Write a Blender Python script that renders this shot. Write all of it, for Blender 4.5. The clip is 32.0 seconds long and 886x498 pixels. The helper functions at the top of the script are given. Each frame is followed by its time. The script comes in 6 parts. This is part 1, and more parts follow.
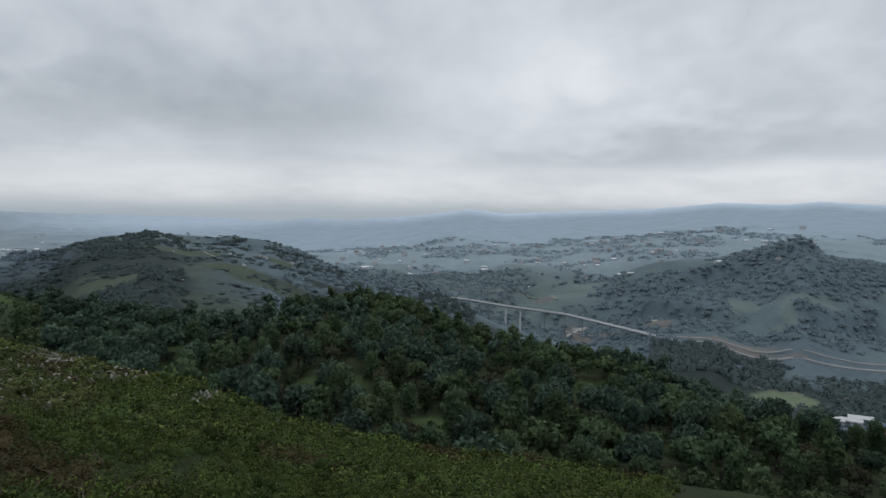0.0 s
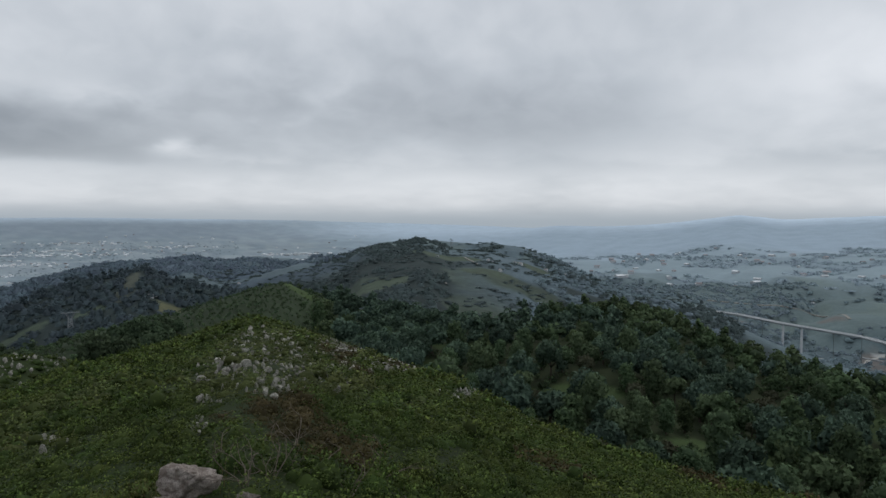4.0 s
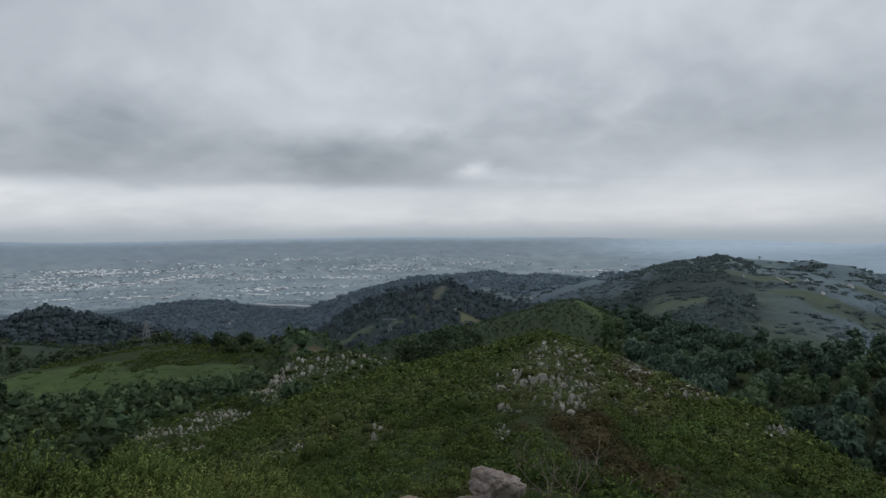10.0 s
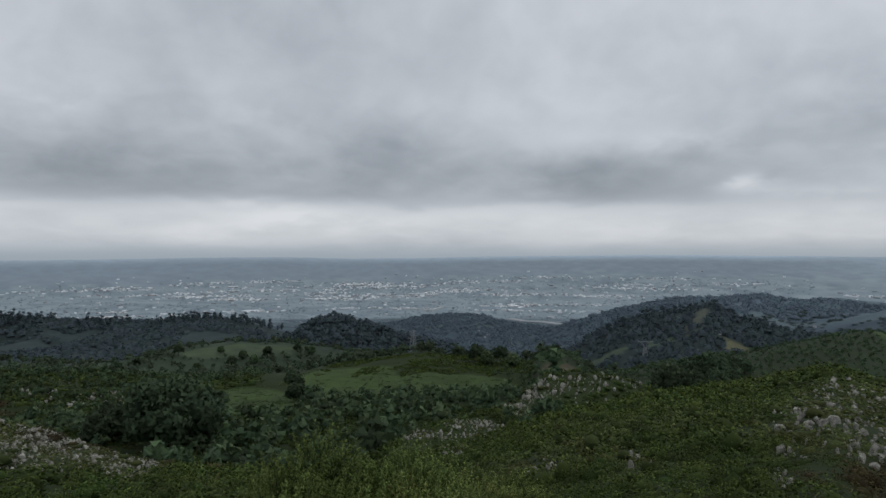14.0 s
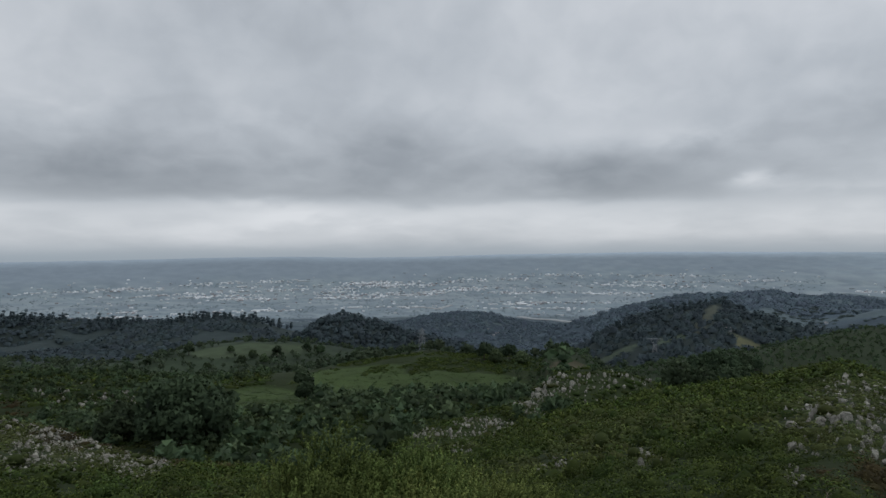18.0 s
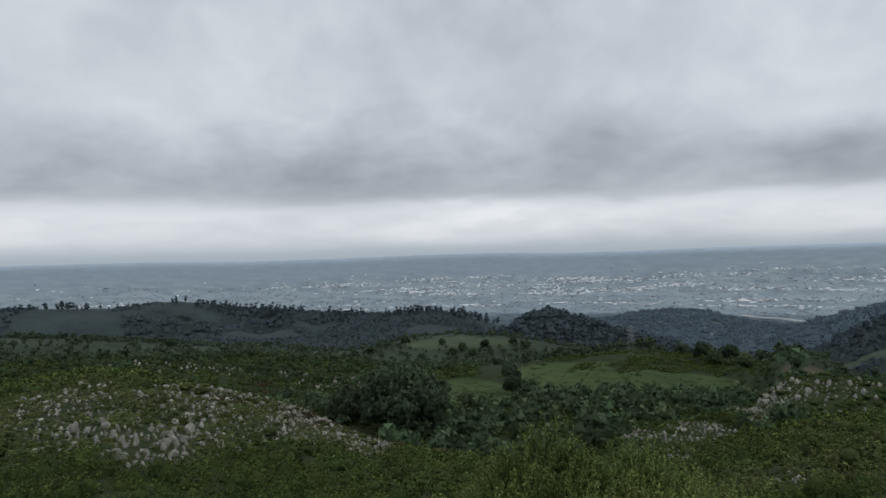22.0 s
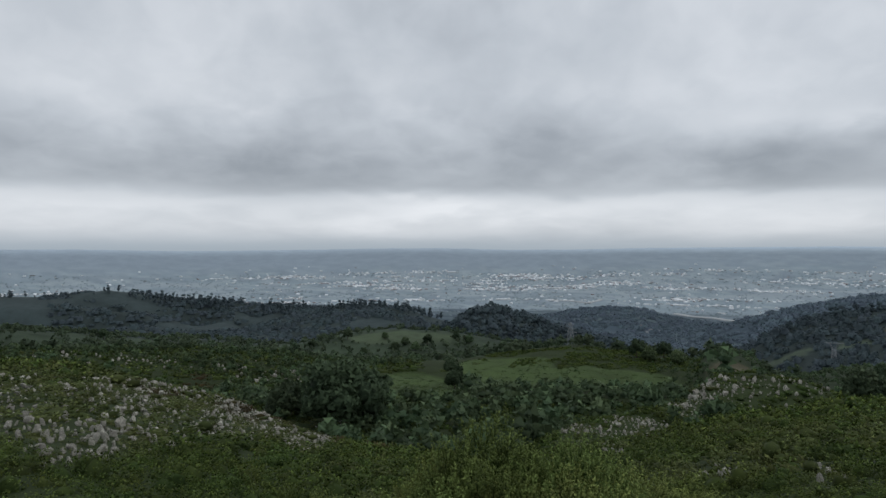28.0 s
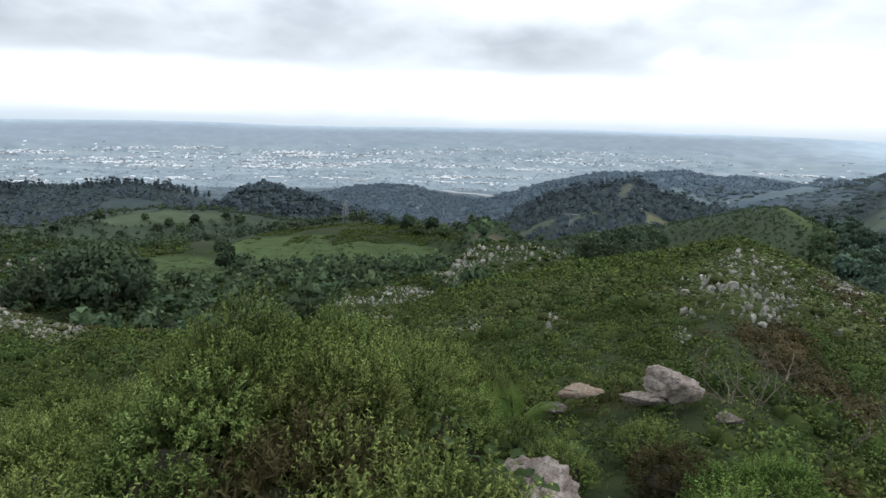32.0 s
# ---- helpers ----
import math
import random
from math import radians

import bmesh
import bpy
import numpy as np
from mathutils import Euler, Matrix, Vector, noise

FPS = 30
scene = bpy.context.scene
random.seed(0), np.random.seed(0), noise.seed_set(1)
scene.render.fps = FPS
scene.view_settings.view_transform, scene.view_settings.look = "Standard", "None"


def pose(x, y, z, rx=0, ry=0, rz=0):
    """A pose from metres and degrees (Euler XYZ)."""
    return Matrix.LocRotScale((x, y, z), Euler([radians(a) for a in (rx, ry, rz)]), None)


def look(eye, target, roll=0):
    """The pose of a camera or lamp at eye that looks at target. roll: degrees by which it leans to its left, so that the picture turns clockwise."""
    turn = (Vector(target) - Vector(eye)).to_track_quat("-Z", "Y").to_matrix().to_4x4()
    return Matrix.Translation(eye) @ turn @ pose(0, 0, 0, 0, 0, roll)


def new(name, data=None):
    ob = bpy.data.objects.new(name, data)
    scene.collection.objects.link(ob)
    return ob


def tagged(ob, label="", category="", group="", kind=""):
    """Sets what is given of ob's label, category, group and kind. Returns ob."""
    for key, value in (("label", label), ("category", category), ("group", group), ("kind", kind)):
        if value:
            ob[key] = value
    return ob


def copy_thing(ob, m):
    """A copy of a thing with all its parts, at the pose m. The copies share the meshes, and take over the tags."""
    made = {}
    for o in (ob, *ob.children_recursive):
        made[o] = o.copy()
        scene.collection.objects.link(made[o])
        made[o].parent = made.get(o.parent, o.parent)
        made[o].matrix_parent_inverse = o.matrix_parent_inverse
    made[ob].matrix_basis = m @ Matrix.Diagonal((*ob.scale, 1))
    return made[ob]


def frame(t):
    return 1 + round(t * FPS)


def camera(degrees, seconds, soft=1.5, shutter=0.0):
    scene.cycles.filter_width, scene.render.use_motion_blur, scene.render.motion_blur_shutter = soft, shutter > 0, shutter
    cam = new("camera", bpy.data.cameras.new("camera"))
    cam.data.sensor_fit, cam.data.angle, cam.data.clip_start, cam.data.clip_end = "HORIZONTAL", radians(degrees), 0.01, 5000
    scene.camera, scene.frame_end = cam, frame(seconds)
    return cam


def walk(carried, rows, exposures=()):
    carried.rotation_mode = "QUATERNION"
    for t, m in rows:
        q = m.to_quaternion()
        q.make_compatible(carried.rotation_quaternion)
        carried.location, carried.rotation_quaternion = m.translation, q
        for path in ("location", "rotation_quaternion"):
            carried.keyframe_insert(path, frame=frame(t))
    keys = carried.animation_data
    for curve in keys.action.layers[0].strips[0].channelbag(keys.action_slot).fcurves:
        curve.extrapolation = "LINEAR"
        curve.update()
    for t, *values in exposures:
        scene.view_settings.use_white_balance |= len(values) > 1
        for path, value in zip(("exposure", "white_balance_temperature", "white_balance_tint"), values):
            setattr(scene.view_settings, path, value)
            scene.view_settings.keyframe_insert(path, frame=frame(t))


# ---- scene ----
cam = camera(69.2, 32.0)
PATH = [
    (0.0, pose(0.030, 0.030, 0.000, 86.95, -0.60, -0.04)),
    (0.5, pose(0.027, 0.028, -0.001, 86.81, -0.11, 0.92)),
    (1.0, pose(0.017, 0.026, 0.000, 87.08, 0.50, 3.51)),
    (1.5, pose(0.014, 0.026, 0.002, 86.94, 0.45, 3.98)),
    (2.0, pose(0.013, 0.025, 0.004, 87.14, -0.03, 4.17)),
    (2.5, pose(0.013, 0.025, 0.003, 85.82, 0.44, 6.47)),
    (3.0, pose(0.015, 0.031, 0.004, 85.70, -0.15, 11.61)),
    (3.5, pose(0.006, 0.032, 0.008, 86.69, -0.72, 17.25)),
    (4.0, pose(0.001, 0.031, 0.008, 87.44, -0.20, 22.34)),
    (4.5, pose(-0.005, 0.029, 0.008, 87.71, 0.47, 23.98)),
    (6.5, pose(-0.022, 0.017, 0.010, 87.81, 1.63, 33.06)),
    (7.0, pose(-0.032, 0.014, 0.013, 88.17, 1.77, 34.19)),
    (7.5, pose(-0.036, 0.008, 0.013, 88.07, 1.33, 36.57)),
    (8.0, pose(-0.038, 0.006, 0.017, 88.28, 1.15, 37.24)),
    (8.5, pose(-0.043, 0.003, 0.016, 88.37, 1.13, 38.69)),
    (9.0, pose(-0.056, -0.007, 0.021, 88.45, 0.78, 41.71)),
    (9.5, pose(-0.064, -0.014, 0.023, 88.61, 0.21, 43.90)),
    (10.0, pose(-0.078, -0.034, 0.022, 88.98, 0.34, 47.82)),
    (10.5, pose(-0.092, -0.057, 0.027, 89.87, 0.13, 51.08)),
    (11.0, pose(-0.104, -0.067, 0.033, 89.99, 0.04, 51.11)),
    (11.5, pose(-0.107, -0.065, 0.027, 88.85, 0.25, 53.77)),
    (12.0, pose(-0.101, -0.062, 0.029, 89.59, -1.59, 57.97)),
    (12.5, pose(-0.111, -0.069, 0.034, 90.47, -0.57, 63.99)),
    (13.0, pose(-0.120, -0.079, 0.033, 91.08, -0.54, 67.44)),
    (13.5, pose(-0.125, -0.082, 0.033, 90.87, -0.25, 69.21)),
    (14.0, pose(-0.127, -0.081, 0.033, 90.63, -0.04, 70.04)),
    (14.5, pose(-0.130, -0.086, 0.033, 91.08, 0.08, 71.59)),
    (16.5, pose(-0.128, -0.086, 0.028, 90.66, -0.21, 72.07)),
    (17.0, pose(-0.149, -0.082, 0.023, 90.42, -0.35, 72.62)),
    (17.5, pose(-0.133, -0.084, 0.026, 90.48, 0.10, 72.32)),
    (18.0, pose(-0.128, -0.077, 0.027, 90.49, 0.38, 70.77)),
    (18.5, pose(-0.128, -0.077, 0.030, 90.56, -0.22, 70.81)),
    (19.0, pose(-0.127, -0.072, 0.030, 90.25, -0.24, 69.90)),
    (19.5, pose(-0.128, -0.071, 0.028, 89.85, -0.15, 70.05)),
    (20.0, pose(-0.131, -0.072, 0.028, 89.34, -0.36, 73.30)),
    (20.5, pose(-0.133, -0.077, 0.027, 89.24, -0.65, 77.85)),
    (21.0, pose(-0.127, -0.069, 0.014, 88.98, 0.46, 79.75)),
    (21.5, pose(-0.141, -0.097, 0.020, 90.79, 1.23, 85.35)),
    (22.0, pose(-0.154, -0.129, 0.020, 90.35, 1.28, 88.83)),
    (22.5, pose(-0.162, -0.150, 0.021, 90.02, -0.49, 89.83)),
    (23.0, pose(-0.164, -0.149, 0.027, 90.04, -0.12, 90.66)),
    (23.5, pose(-0.163, -0.148, 0.026, 89.82, 0.11, 89.91)),
    (24.0, pose(-0.162, -0.147, 0.026, 90.36, 0.04, 89.51)),
    (24.5, pose(-0.163, -0.152, 0.023, 90.06, -0.40, 90.06)),
    (26.5, pose(-0.163, -0.153, 0.020, 89.73, -0.56, 87.37)),
    (27.0, pose(-0.161, -0.145, 0.022, 90.04, -0.62, 85.31)),
    (27.5, pose(-0.157, -0.136, 0.020, 89.96, -0.16, 83.48)),
    (28.0, pose(-0.158, -0.134, 0.020, 89.83, -0.11, 83.94)),
    (28.5, pose(-0.157, -0.133, 0.021, 90.20, -0.05, 83.92)),
    (29.0, pose(-0.156, -0.135, 0.021, 90.27, -0.10, 83.85)),
    (29.5, pose(-0.157, -0.136, 0.020, 90.00, -0.67, 83.30)),
    (30.0, pose(-0.153, -0.116, 0.015, 87.78, -0.96, 77.99)),
    (30.5, pose(-0.137, -0.089, 0.011, 86.28, -1.59, 70.36)),
    (31.0, pose(-0.134, -0.067, -0.000, 82.85, -2.10, 65.23)),
    (31.5, pose(-0.112, -0.049, -0.009, 80.09, -1.49, 62.81)),
    (32.0, pose(-0.106, -0.045, -0.018, 79.24, -1.59, 64.20)),
]
walk(cam, PATH, [(0.0, 0.0), (8.0, -0.03), (11.0, -0.08), (13.0, -0.14), (20.0, -0.14), (22.0, 0.06), (29.0, 0.06), (30.9, 0.04), (31.2, 0.24), (31.6, 0.68), (32.0, 0.98)])

# ---------------------------------------------------------------- sky and sun
world = bpy.data.worlds.new("overcast_sky")
scene.world = world
world.use_nodes = True


class Nodes:
    """Short hand for building a node tree."""

    def __init__(self, tree):
        self.tree = tree
        self.n = tree.nodes
        self.n.clear()

    def put(self, kind, **props):
        node = self.n.new(kind)
        for key, value in props.items():
            setattr(node, key, value)
        return node

    def wire(self, a, b):
        self.tree.links.new(a, b)

    def feed(self, socket, value):
        if isinstance(value, bpy.types.NodeSocket):
            self.wire(value, socket)
        else:
            socket.default_value = value

    def math(self, op, a, b=0.0, c=0.0, clamp=False):
        node = self.put("ShaderNodeMath", operation=op, use_clamp=clamp)
        for i, v in enumerate((a, b, c)):
            self.feed(node.inputs[i], v)
        return node.outputs[0]

    def mix(self, f, a, b, blend="MIX"):
        node = self.put("ShaderNodeMix", data_type="RGBA", blend_type=blend)
        for i, v in ((0, f), (6, a), (7, b)):
            if isinstance(v, tuple) and len(v) == 3:
                v = (*v, 1)
            self.feed(node.inputs[i], v)
        return node.outputs[2]

    def noise(self, vec, scale, detail=4.0, rough=0.5, distort=0.0):
        node = self.put("ShaderNodeTexNoise")
        if vec is not None:
            self.wire(vec, node.inputs["Vector"])
        for key, v in (("Scale", scale), ("Detail", detail), ("Roughness", rough), ("Distortion", distort)):
            node.inputs[key].default_value = v
        return node.outputs["Fac"]

    def ramp(self, f, *stops):
        node = self.put("ShaderNodeValToRGB")
        while len(node.color_ramp.elements) < len(stops):
            node.color_ramp.elements.new(0.5)
        for e, (p, c) in zip(node.color_ramp.elements, stops):
            e.position, e.color = p, ((c, c, c, 1) if isinstance(c, (int, float)) else (*c, 1))
        self.wire(f, node.inputs[0])
        return node.outputs[0]

    def smooth(self, v, lo, hi, a=0.0, b=1.0):
        node = self.put("ShaderNodeMapRange", interpolation_type="SMOOTHSTEP")
        for i, x in enumerate((v, lo, hi, a, b)):
            self.feed(node.inputs[i], x)
        return node.outputs[0]


CLOUDS = [(17, 8.4, 12, 2.8, -0.10), (27, 12, 10, 4, -0.08), (-9, 11.5, 11, 5, 0.10), (-31, 6.6, 10, 2.2, -0.09), (-17, 5.0, 6, 1.1, -0.07), (-29, 3.8, 8, 1.0, 0.06), (2.7, 5.5, 9, 1.3, 0.07),
          (57, 6.3, 10, 1.9, -0.10), (44.8, 5.9, 2.0, 0.75, 0.24), (41.5, 5.1, 3.4, 0.5, 0.09), (31, 3.6, 6, 0.9, -0.06), (52.3, 10.0, 5, 1.4, 0.12), (60, 10.2, 4, 1.3, 0.06), (31, 9.5, 10, 2.4, -0.06), (8, 10, 8, 2.6, -0.04),
          (75, 8.8, 10, 2.8, -0.08), (95, 6.8, 14, 1.6, -0.05), (82, 17, 22, 5, -0.06), (113, 13, 12, 4.5, 0.07), (104, 11.5, 4, 1.8, 0.06), (84, 3.5, 5, 1.0, 0.11), (85, 1.8, 5, 0.5, -0.06), (70, 15, 16, 5, 0.02), (-18, 15, 20, 6, 0.06), (30, 22, 40, 6, 0.05)]


def build_sky():
    s = Nodes(world.node_tree)
    out, bg = s.put("ShaderNodeOutputWorld"), s.put("ShaderNodeBackground")
    s.wire(bg.outputs[0], out.inputs[0])
    sky = s.put("ShaderNodeTexSky", sky_type="NISHITA", sun_disc=False)
    sky.sun_elevation, sky.sun_rotation = radians(55), radians(-20)
    co = s.put("ShaderNodeTexCoord").outputs["Generated"]
    sep = s.put("ShaderNodeSeparateXYZ")
    s.wire(co, sep.inputs[0])
    x, y, z = sep.outputs
    el = s.math("MULTIPLY", s.math("ARCSINE", z), 57.2958)
    az = s.math("MULTIPLY", s.math("ARCTAN2", s.math("MULTIPLY", x, -1.0), y), 57.2958)
    flat = s.put("ShaderNodeCombineXYZ")
    s.wire(s.math("MULTIPLY", az, 0.10), flat.inputs[0])
    s.wire(s.math("MULTIPLY", s.math("LOGARITHM", s.math("ADD", s.math("MAXIMUM", el, 0.0), 5.0), 2.718), 2.6), flat.inputs[1])
    p = flat.outputs[0]
    big, mid, fine = s.noise(p, 0.55, 1.5, 0.4), s.noise(p, 1.3, 2.0, 0.42, 0.4), s.noise(p, 3.4, 4.0, 0.5, 0.3)
    # the even grey ceiling with broad soft folds
    val = s.math("ADD", s.smooth(big, 0.28, 0.72, 0.54, 0.63), s.smooth(mid, 0.28, 0.72, -0.034, 0.034))
    val = s.math("ADD", val, s.smooth(fine, 0.28, 0.72, -0.020, 0.020))
    rag = s.math("SUBTRACT", s.math("ADD", s.math("MULTIPLY", mid, 0.7), s.math("MULTIPLY", fine, 0.3)), 0.5)
    azw = s.math("ADD", az, s.math("MULTIPLY", rag, 15.0))
    elw = s.math("ADD", el, s.math("MULTIPLY", rag, 3.4))
    # single darker and lighter clouds: bearing, height, half width, half height, strength
    for a, e, ha, he, k in CLOUDS:
        dx = s.math("MULTIPLY", s.math("SUBTRACT", azw, a), 1.0 / ha)
        dy = s.math("MULTIPLY", s.math("SUBTRACT", elw, e), 1.0 / he)
        g = s.math("POWER", 2.718, s.math("MULTIPLY", s.math("ADD", s.math("MULTIPLY", dx, dx), s.math("MULTIPLY", dy, dy)), -1.0))
        val = s.math("ADD", val, s.math("MULTIPLY", g, k))
    # the dark flat underside of the low cloud, with a ragged lower edge, and the bright strip below it
    band = s.math("MULTIPLY", s.smooth(elw, 4.1, 5.4), s.smooth(elw, 14.0, 5.6))
    side = s.math("MULTIPLY", s.smooth(az, 34.0, 58.0), s.smooth(az, 170.0, 130.0))
    val = s.math("SUBTRACT", val, s.math("MULTIPLY", s.math("MULTIPLY", band, side), 0.13))
    strip = s.math("MULTIPLY", s.smooth(elw, 5.0, 3.4), s.smooth(el, 0.0, 2.6))
    val = s.math("ADD", val, s.math("MULTIPLY", strip, 0.108))
    tone = s.ramp(val, (0.0, (0, 0, 0)), (0.30, (0.27, 0.30, 0.34)), (0.55, (0.51, 0.55, 0.60)), (0.80, (0.77, 0.80, 0.845)))
    # thick air close to the land
    mist = s.smooth(el, 1.7, -0.3)
    tone = s.mix(mist, tone, (0.355, 0.415, 0.475))
    clear = s.put("ShaderNodeVectorMath", operation="SCALE")
    s.wire(sky.outputs[0], clear.inputs[0])
    clear.inputs["Scale"].default_value = 0.1
    s.wire(s.mix(0.95, clear.outputs[0], tone), bg.inputs[0])
    bg.inputs[1].default_value = 1.0


build_sky()

sun_data = bpy.data.lights.new("sun", "SUN")
sun_data.energy, sun_data.angle, sun_data.color = 0.6, radians(25), (1.0, 0.97, 0.92)
sun = new("sun", sun_data)
sun.matrix_world = look((0, 0, 300), (-60, -160, 0))

# ---------------------------------------------------------------- materials
def surface(name, colours, scale=1.0, rough=0.85, bump=0.3, fine=8.0, vary=0.0, spec=0.2, stretch=None):
    """A matt natural surface: two colours blended at a broad scale, a third in fine grain, with relief."""
    m = bpy.data.materials.new(name)
    m.use_nodes = True
    s = Nodes(m.node_tree)
    out, b = s.put("ShaderNodeOutputMaterial"), s.put("ShaderNodeBsdfPrincipled")
    s.wire(b.outputs[0], out.inputs[0])
    co = s.put("ShaderNodeTexCoord").outputs["Object"]
    if stretch:
        sc = s.put("ShaderNodeMapping")
        sc.inputs["Scale"].default_value = stretch
        s.wire(co, sc.inputs[0])
        co = sc.outputs[0]
    broad = s.noise(co, scale, 4.0, 0.55)
    grain = s.noise(co, scale * fine, 5.0, 0.6)
    c = s.mix(s.smooth(broad, 0.35, 0.65), colours[0], colours[1])
    c = s.mix(s.smooth(grain, 0.45, 0.75), c, colours[2] if len(colours) > 2 else colours[1])
    if vary:
        info = s.put("ShaderNodeObjectInfo").outputs["Random"]
        isl = s.put("ShaderNodeNewGeometry").outputs["Random Per Island"]
        r = s.math("FRACT", s.math("ADD", info, isl))
        hsv = s.put("ShaderNodeHueSaturation")
        s.wire(s.math("ADD", 1.0 - vary, s.math("MULTIPLY", r, 2 * vary)), hsv.inputs["Value"])
        s.wire(s.math("ADD", 0.5 - vary * 0.05, s.math("MULTIPLY", r, vary * 0.1)), hsv.inputs["Hue"])
        s.wire(c, hsv.inputs["Color"])
        c = hsv.outputs[0]
    s.wire(c, b.inputs["Base Color"])
    b.inputs["Roughness"].default_value = rough
    b.inputs["Specular IOR Level"].default_value = spec
    if bump:
        bp = s.put("ShaderNodeBump")
        bp.inputs["Strength"].default_value = bump
        bp.inputs["Distance"].default_value = 0.3 / scale / fine
        s.wire(grain, bp.inputs["Height"])
        s.wire(bp.outputs[0], b.inputs["Normal"])
    return m


def foliage(name, low, high, tint=0.35, through_light=0.25):
    """Leaves: a dark and a light green for tips and painted shade, and a shade of its own for each plant."""
    m = bpy.data.materials.new(name)
    m.use_nodes = True
    s = Nodes(m.node_tree)
    out, b, tr, mx = s.put("ShaderNodeOutputMaterial"), s.put("ShaderNodeBsdfPrincipled"), s.put("ShaderNodeBsdfTranslucent"), s.put("ShaderNodeMixShader")
    tip_shade = s.put("ShaderNodeAttribute", attribute_name="tip_shade").outputs["Fac"]
    own = s.put("ShaderNodeAttribute", attribute_name="tint").outputs["Fac"]
    r = s.math("FRACT", s.math("ADD", own, s.put("ShaderNodeObjectInfo").outputs["Random"]))
    c = s.mix(tip_shade, low, high)
    hsv = s.put("ShaderNodeHueSaturation")
    s.wire(s.math("ADD", 1.0 - tint, s.math("MULTIPLY", r, 2 * tint)), hsv.inputs["Value"])
    s.wire(s.math("ADD", 0.482, s.math("MULTIPLY", s.math("FRACT", s.math("MULTIPLY", r, 7.3)), 0.035)), hsv.inputs["Hue"])
    s.wire(c, hsv.inputs["Color"])
    s.wire(hsv.outputs[0], b.inputs["Base Color"])
    s.wire(hsv.outputs[0], tr.inputs["Color"])
    b.inputs["Roughness"].default_value, b.inputs["Specular IOR Level"].default_value = 0.7, 0.06
    mx.inputs[0].default_value = through_light
    s.wire(b.outputs[0], mx.inputs[1])
    s.wire(tr.outputs[0], mx.inputs[2])
    s.wire(mx.outputs[0], out.inputs[0])
    return m


# oak green is blued to paint the haze over the hillside wood
hazed_oak_leaf = foliage("hazed_oak_leaf", (0.044, 0.072, 0.054), (0.114, 0.172, 0.116), 0.28)
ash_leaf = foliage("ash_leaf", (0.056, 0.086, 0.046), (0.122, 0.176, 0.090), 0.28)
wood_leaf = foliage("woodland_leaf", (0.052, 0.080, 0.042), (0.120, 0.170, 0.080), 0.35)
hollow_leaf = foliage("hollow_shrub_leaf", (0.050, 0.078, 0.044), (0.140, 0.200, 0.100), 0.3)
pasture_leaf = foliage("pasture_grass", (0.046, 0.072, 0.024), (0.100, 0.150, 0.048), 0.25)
# greyed blue: haze painted into the valley belt's leaves
hazed_belt_leaf = foliage("hazed_belt_leaf", (0.092, 0.126, 0.130), (0.112, 0.150, 0.150), 0.15)
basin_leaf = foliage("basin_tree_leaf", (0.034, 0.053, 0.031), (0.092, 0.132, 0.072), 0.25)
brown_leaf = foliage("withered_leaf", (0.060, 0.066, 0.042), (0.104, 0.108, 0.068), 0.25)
# hill to deep valley: leaf colours paled and blued as painted haze
hazed_hill_leaf = foliage("hazed_hill_tree_leaf", (0.070, 0.096, 0.098), (0.088, 0.120, 0.120), 0.14)
hazed_pine_leaf = foliage("hazed_pine_needle", (0.064, 0.088, 0.100), (0.078, 0.106, 0.118), 0.14)
hazed_dale_leaf = foliage("hazed_valley_tree_leaf", (0.172, 0.230, 0.260), (0.192, 0.254, 0.282), 0.08)
hazed_plain_leaf = foliage("hazed_plain_tree_leaf", (0.165, 0.212, 0.242), (0.200, 0.250, 0.280), 0.1)
hazed_ridge_leaf = foliage("hazed_back_ridge_leaf", (0.128, 0.172, 0.212), (0.142, 0.188, 0.226), 0.08)
hazed_terrace_leaf = foliage("hazed_terrace_leaf", (0.300, 0.380, 0.435), (0.322, 0.404, 0.458), 0.05)
hazed_trench_leaf = foliage("hazed_deep_valley_leaf", (0.104, 0.140, 0.172), (0.118, 0.156, 0.188), 0.1)
field_leaf = foliage("hedge_leaf", (0.058, 0.084, 0.052), (0.110, 0.146, 0.084), 0.3)
# low and high colours lie far apart, to paint shaded gaps and lit tops
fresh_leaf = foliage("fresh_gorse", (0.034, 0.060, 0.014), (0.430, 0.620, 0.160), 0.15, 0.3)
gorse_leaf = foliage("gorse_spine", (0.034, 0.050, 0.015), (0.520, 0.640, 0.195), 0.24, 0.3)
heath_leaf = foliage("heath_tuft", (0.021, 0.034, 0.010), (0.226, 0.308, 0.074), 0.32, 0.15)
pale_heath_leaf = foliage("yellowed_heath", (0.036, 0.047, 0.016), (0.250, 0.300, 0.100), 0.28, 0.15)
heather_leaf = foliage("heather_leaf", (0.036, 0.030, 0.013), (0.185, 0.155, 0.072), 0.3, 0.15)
fern_leaf = foliage("bracken_frond", (0.070, 0.120, 0.028), (0.130, 0.200, 0.050), 0.2, 0.3)
bramble_leaf = foliage("bramble_leaf", (0.050, 0.085, 0.032), (0.085, 0.130, 0.050), 0.25, 0.2)
dry_grass = foliage("dry_grass", (0.16, 0.12, 0.06), (0.26, 0.21, 0.11), 0.25, 0.2)
bark = surface("bark", [(0.07, 0.058, 0.045), (0.10, 0.085, 0.065), (0.05, 0.042, 0.034)], 2.0, bump=0.8)
twig = surface("weathered_twig", [(0.12, 0.10, 0.075), (0.18, 0.15, 0.12), (0.08, 0.065, 0.05)], 12.0)
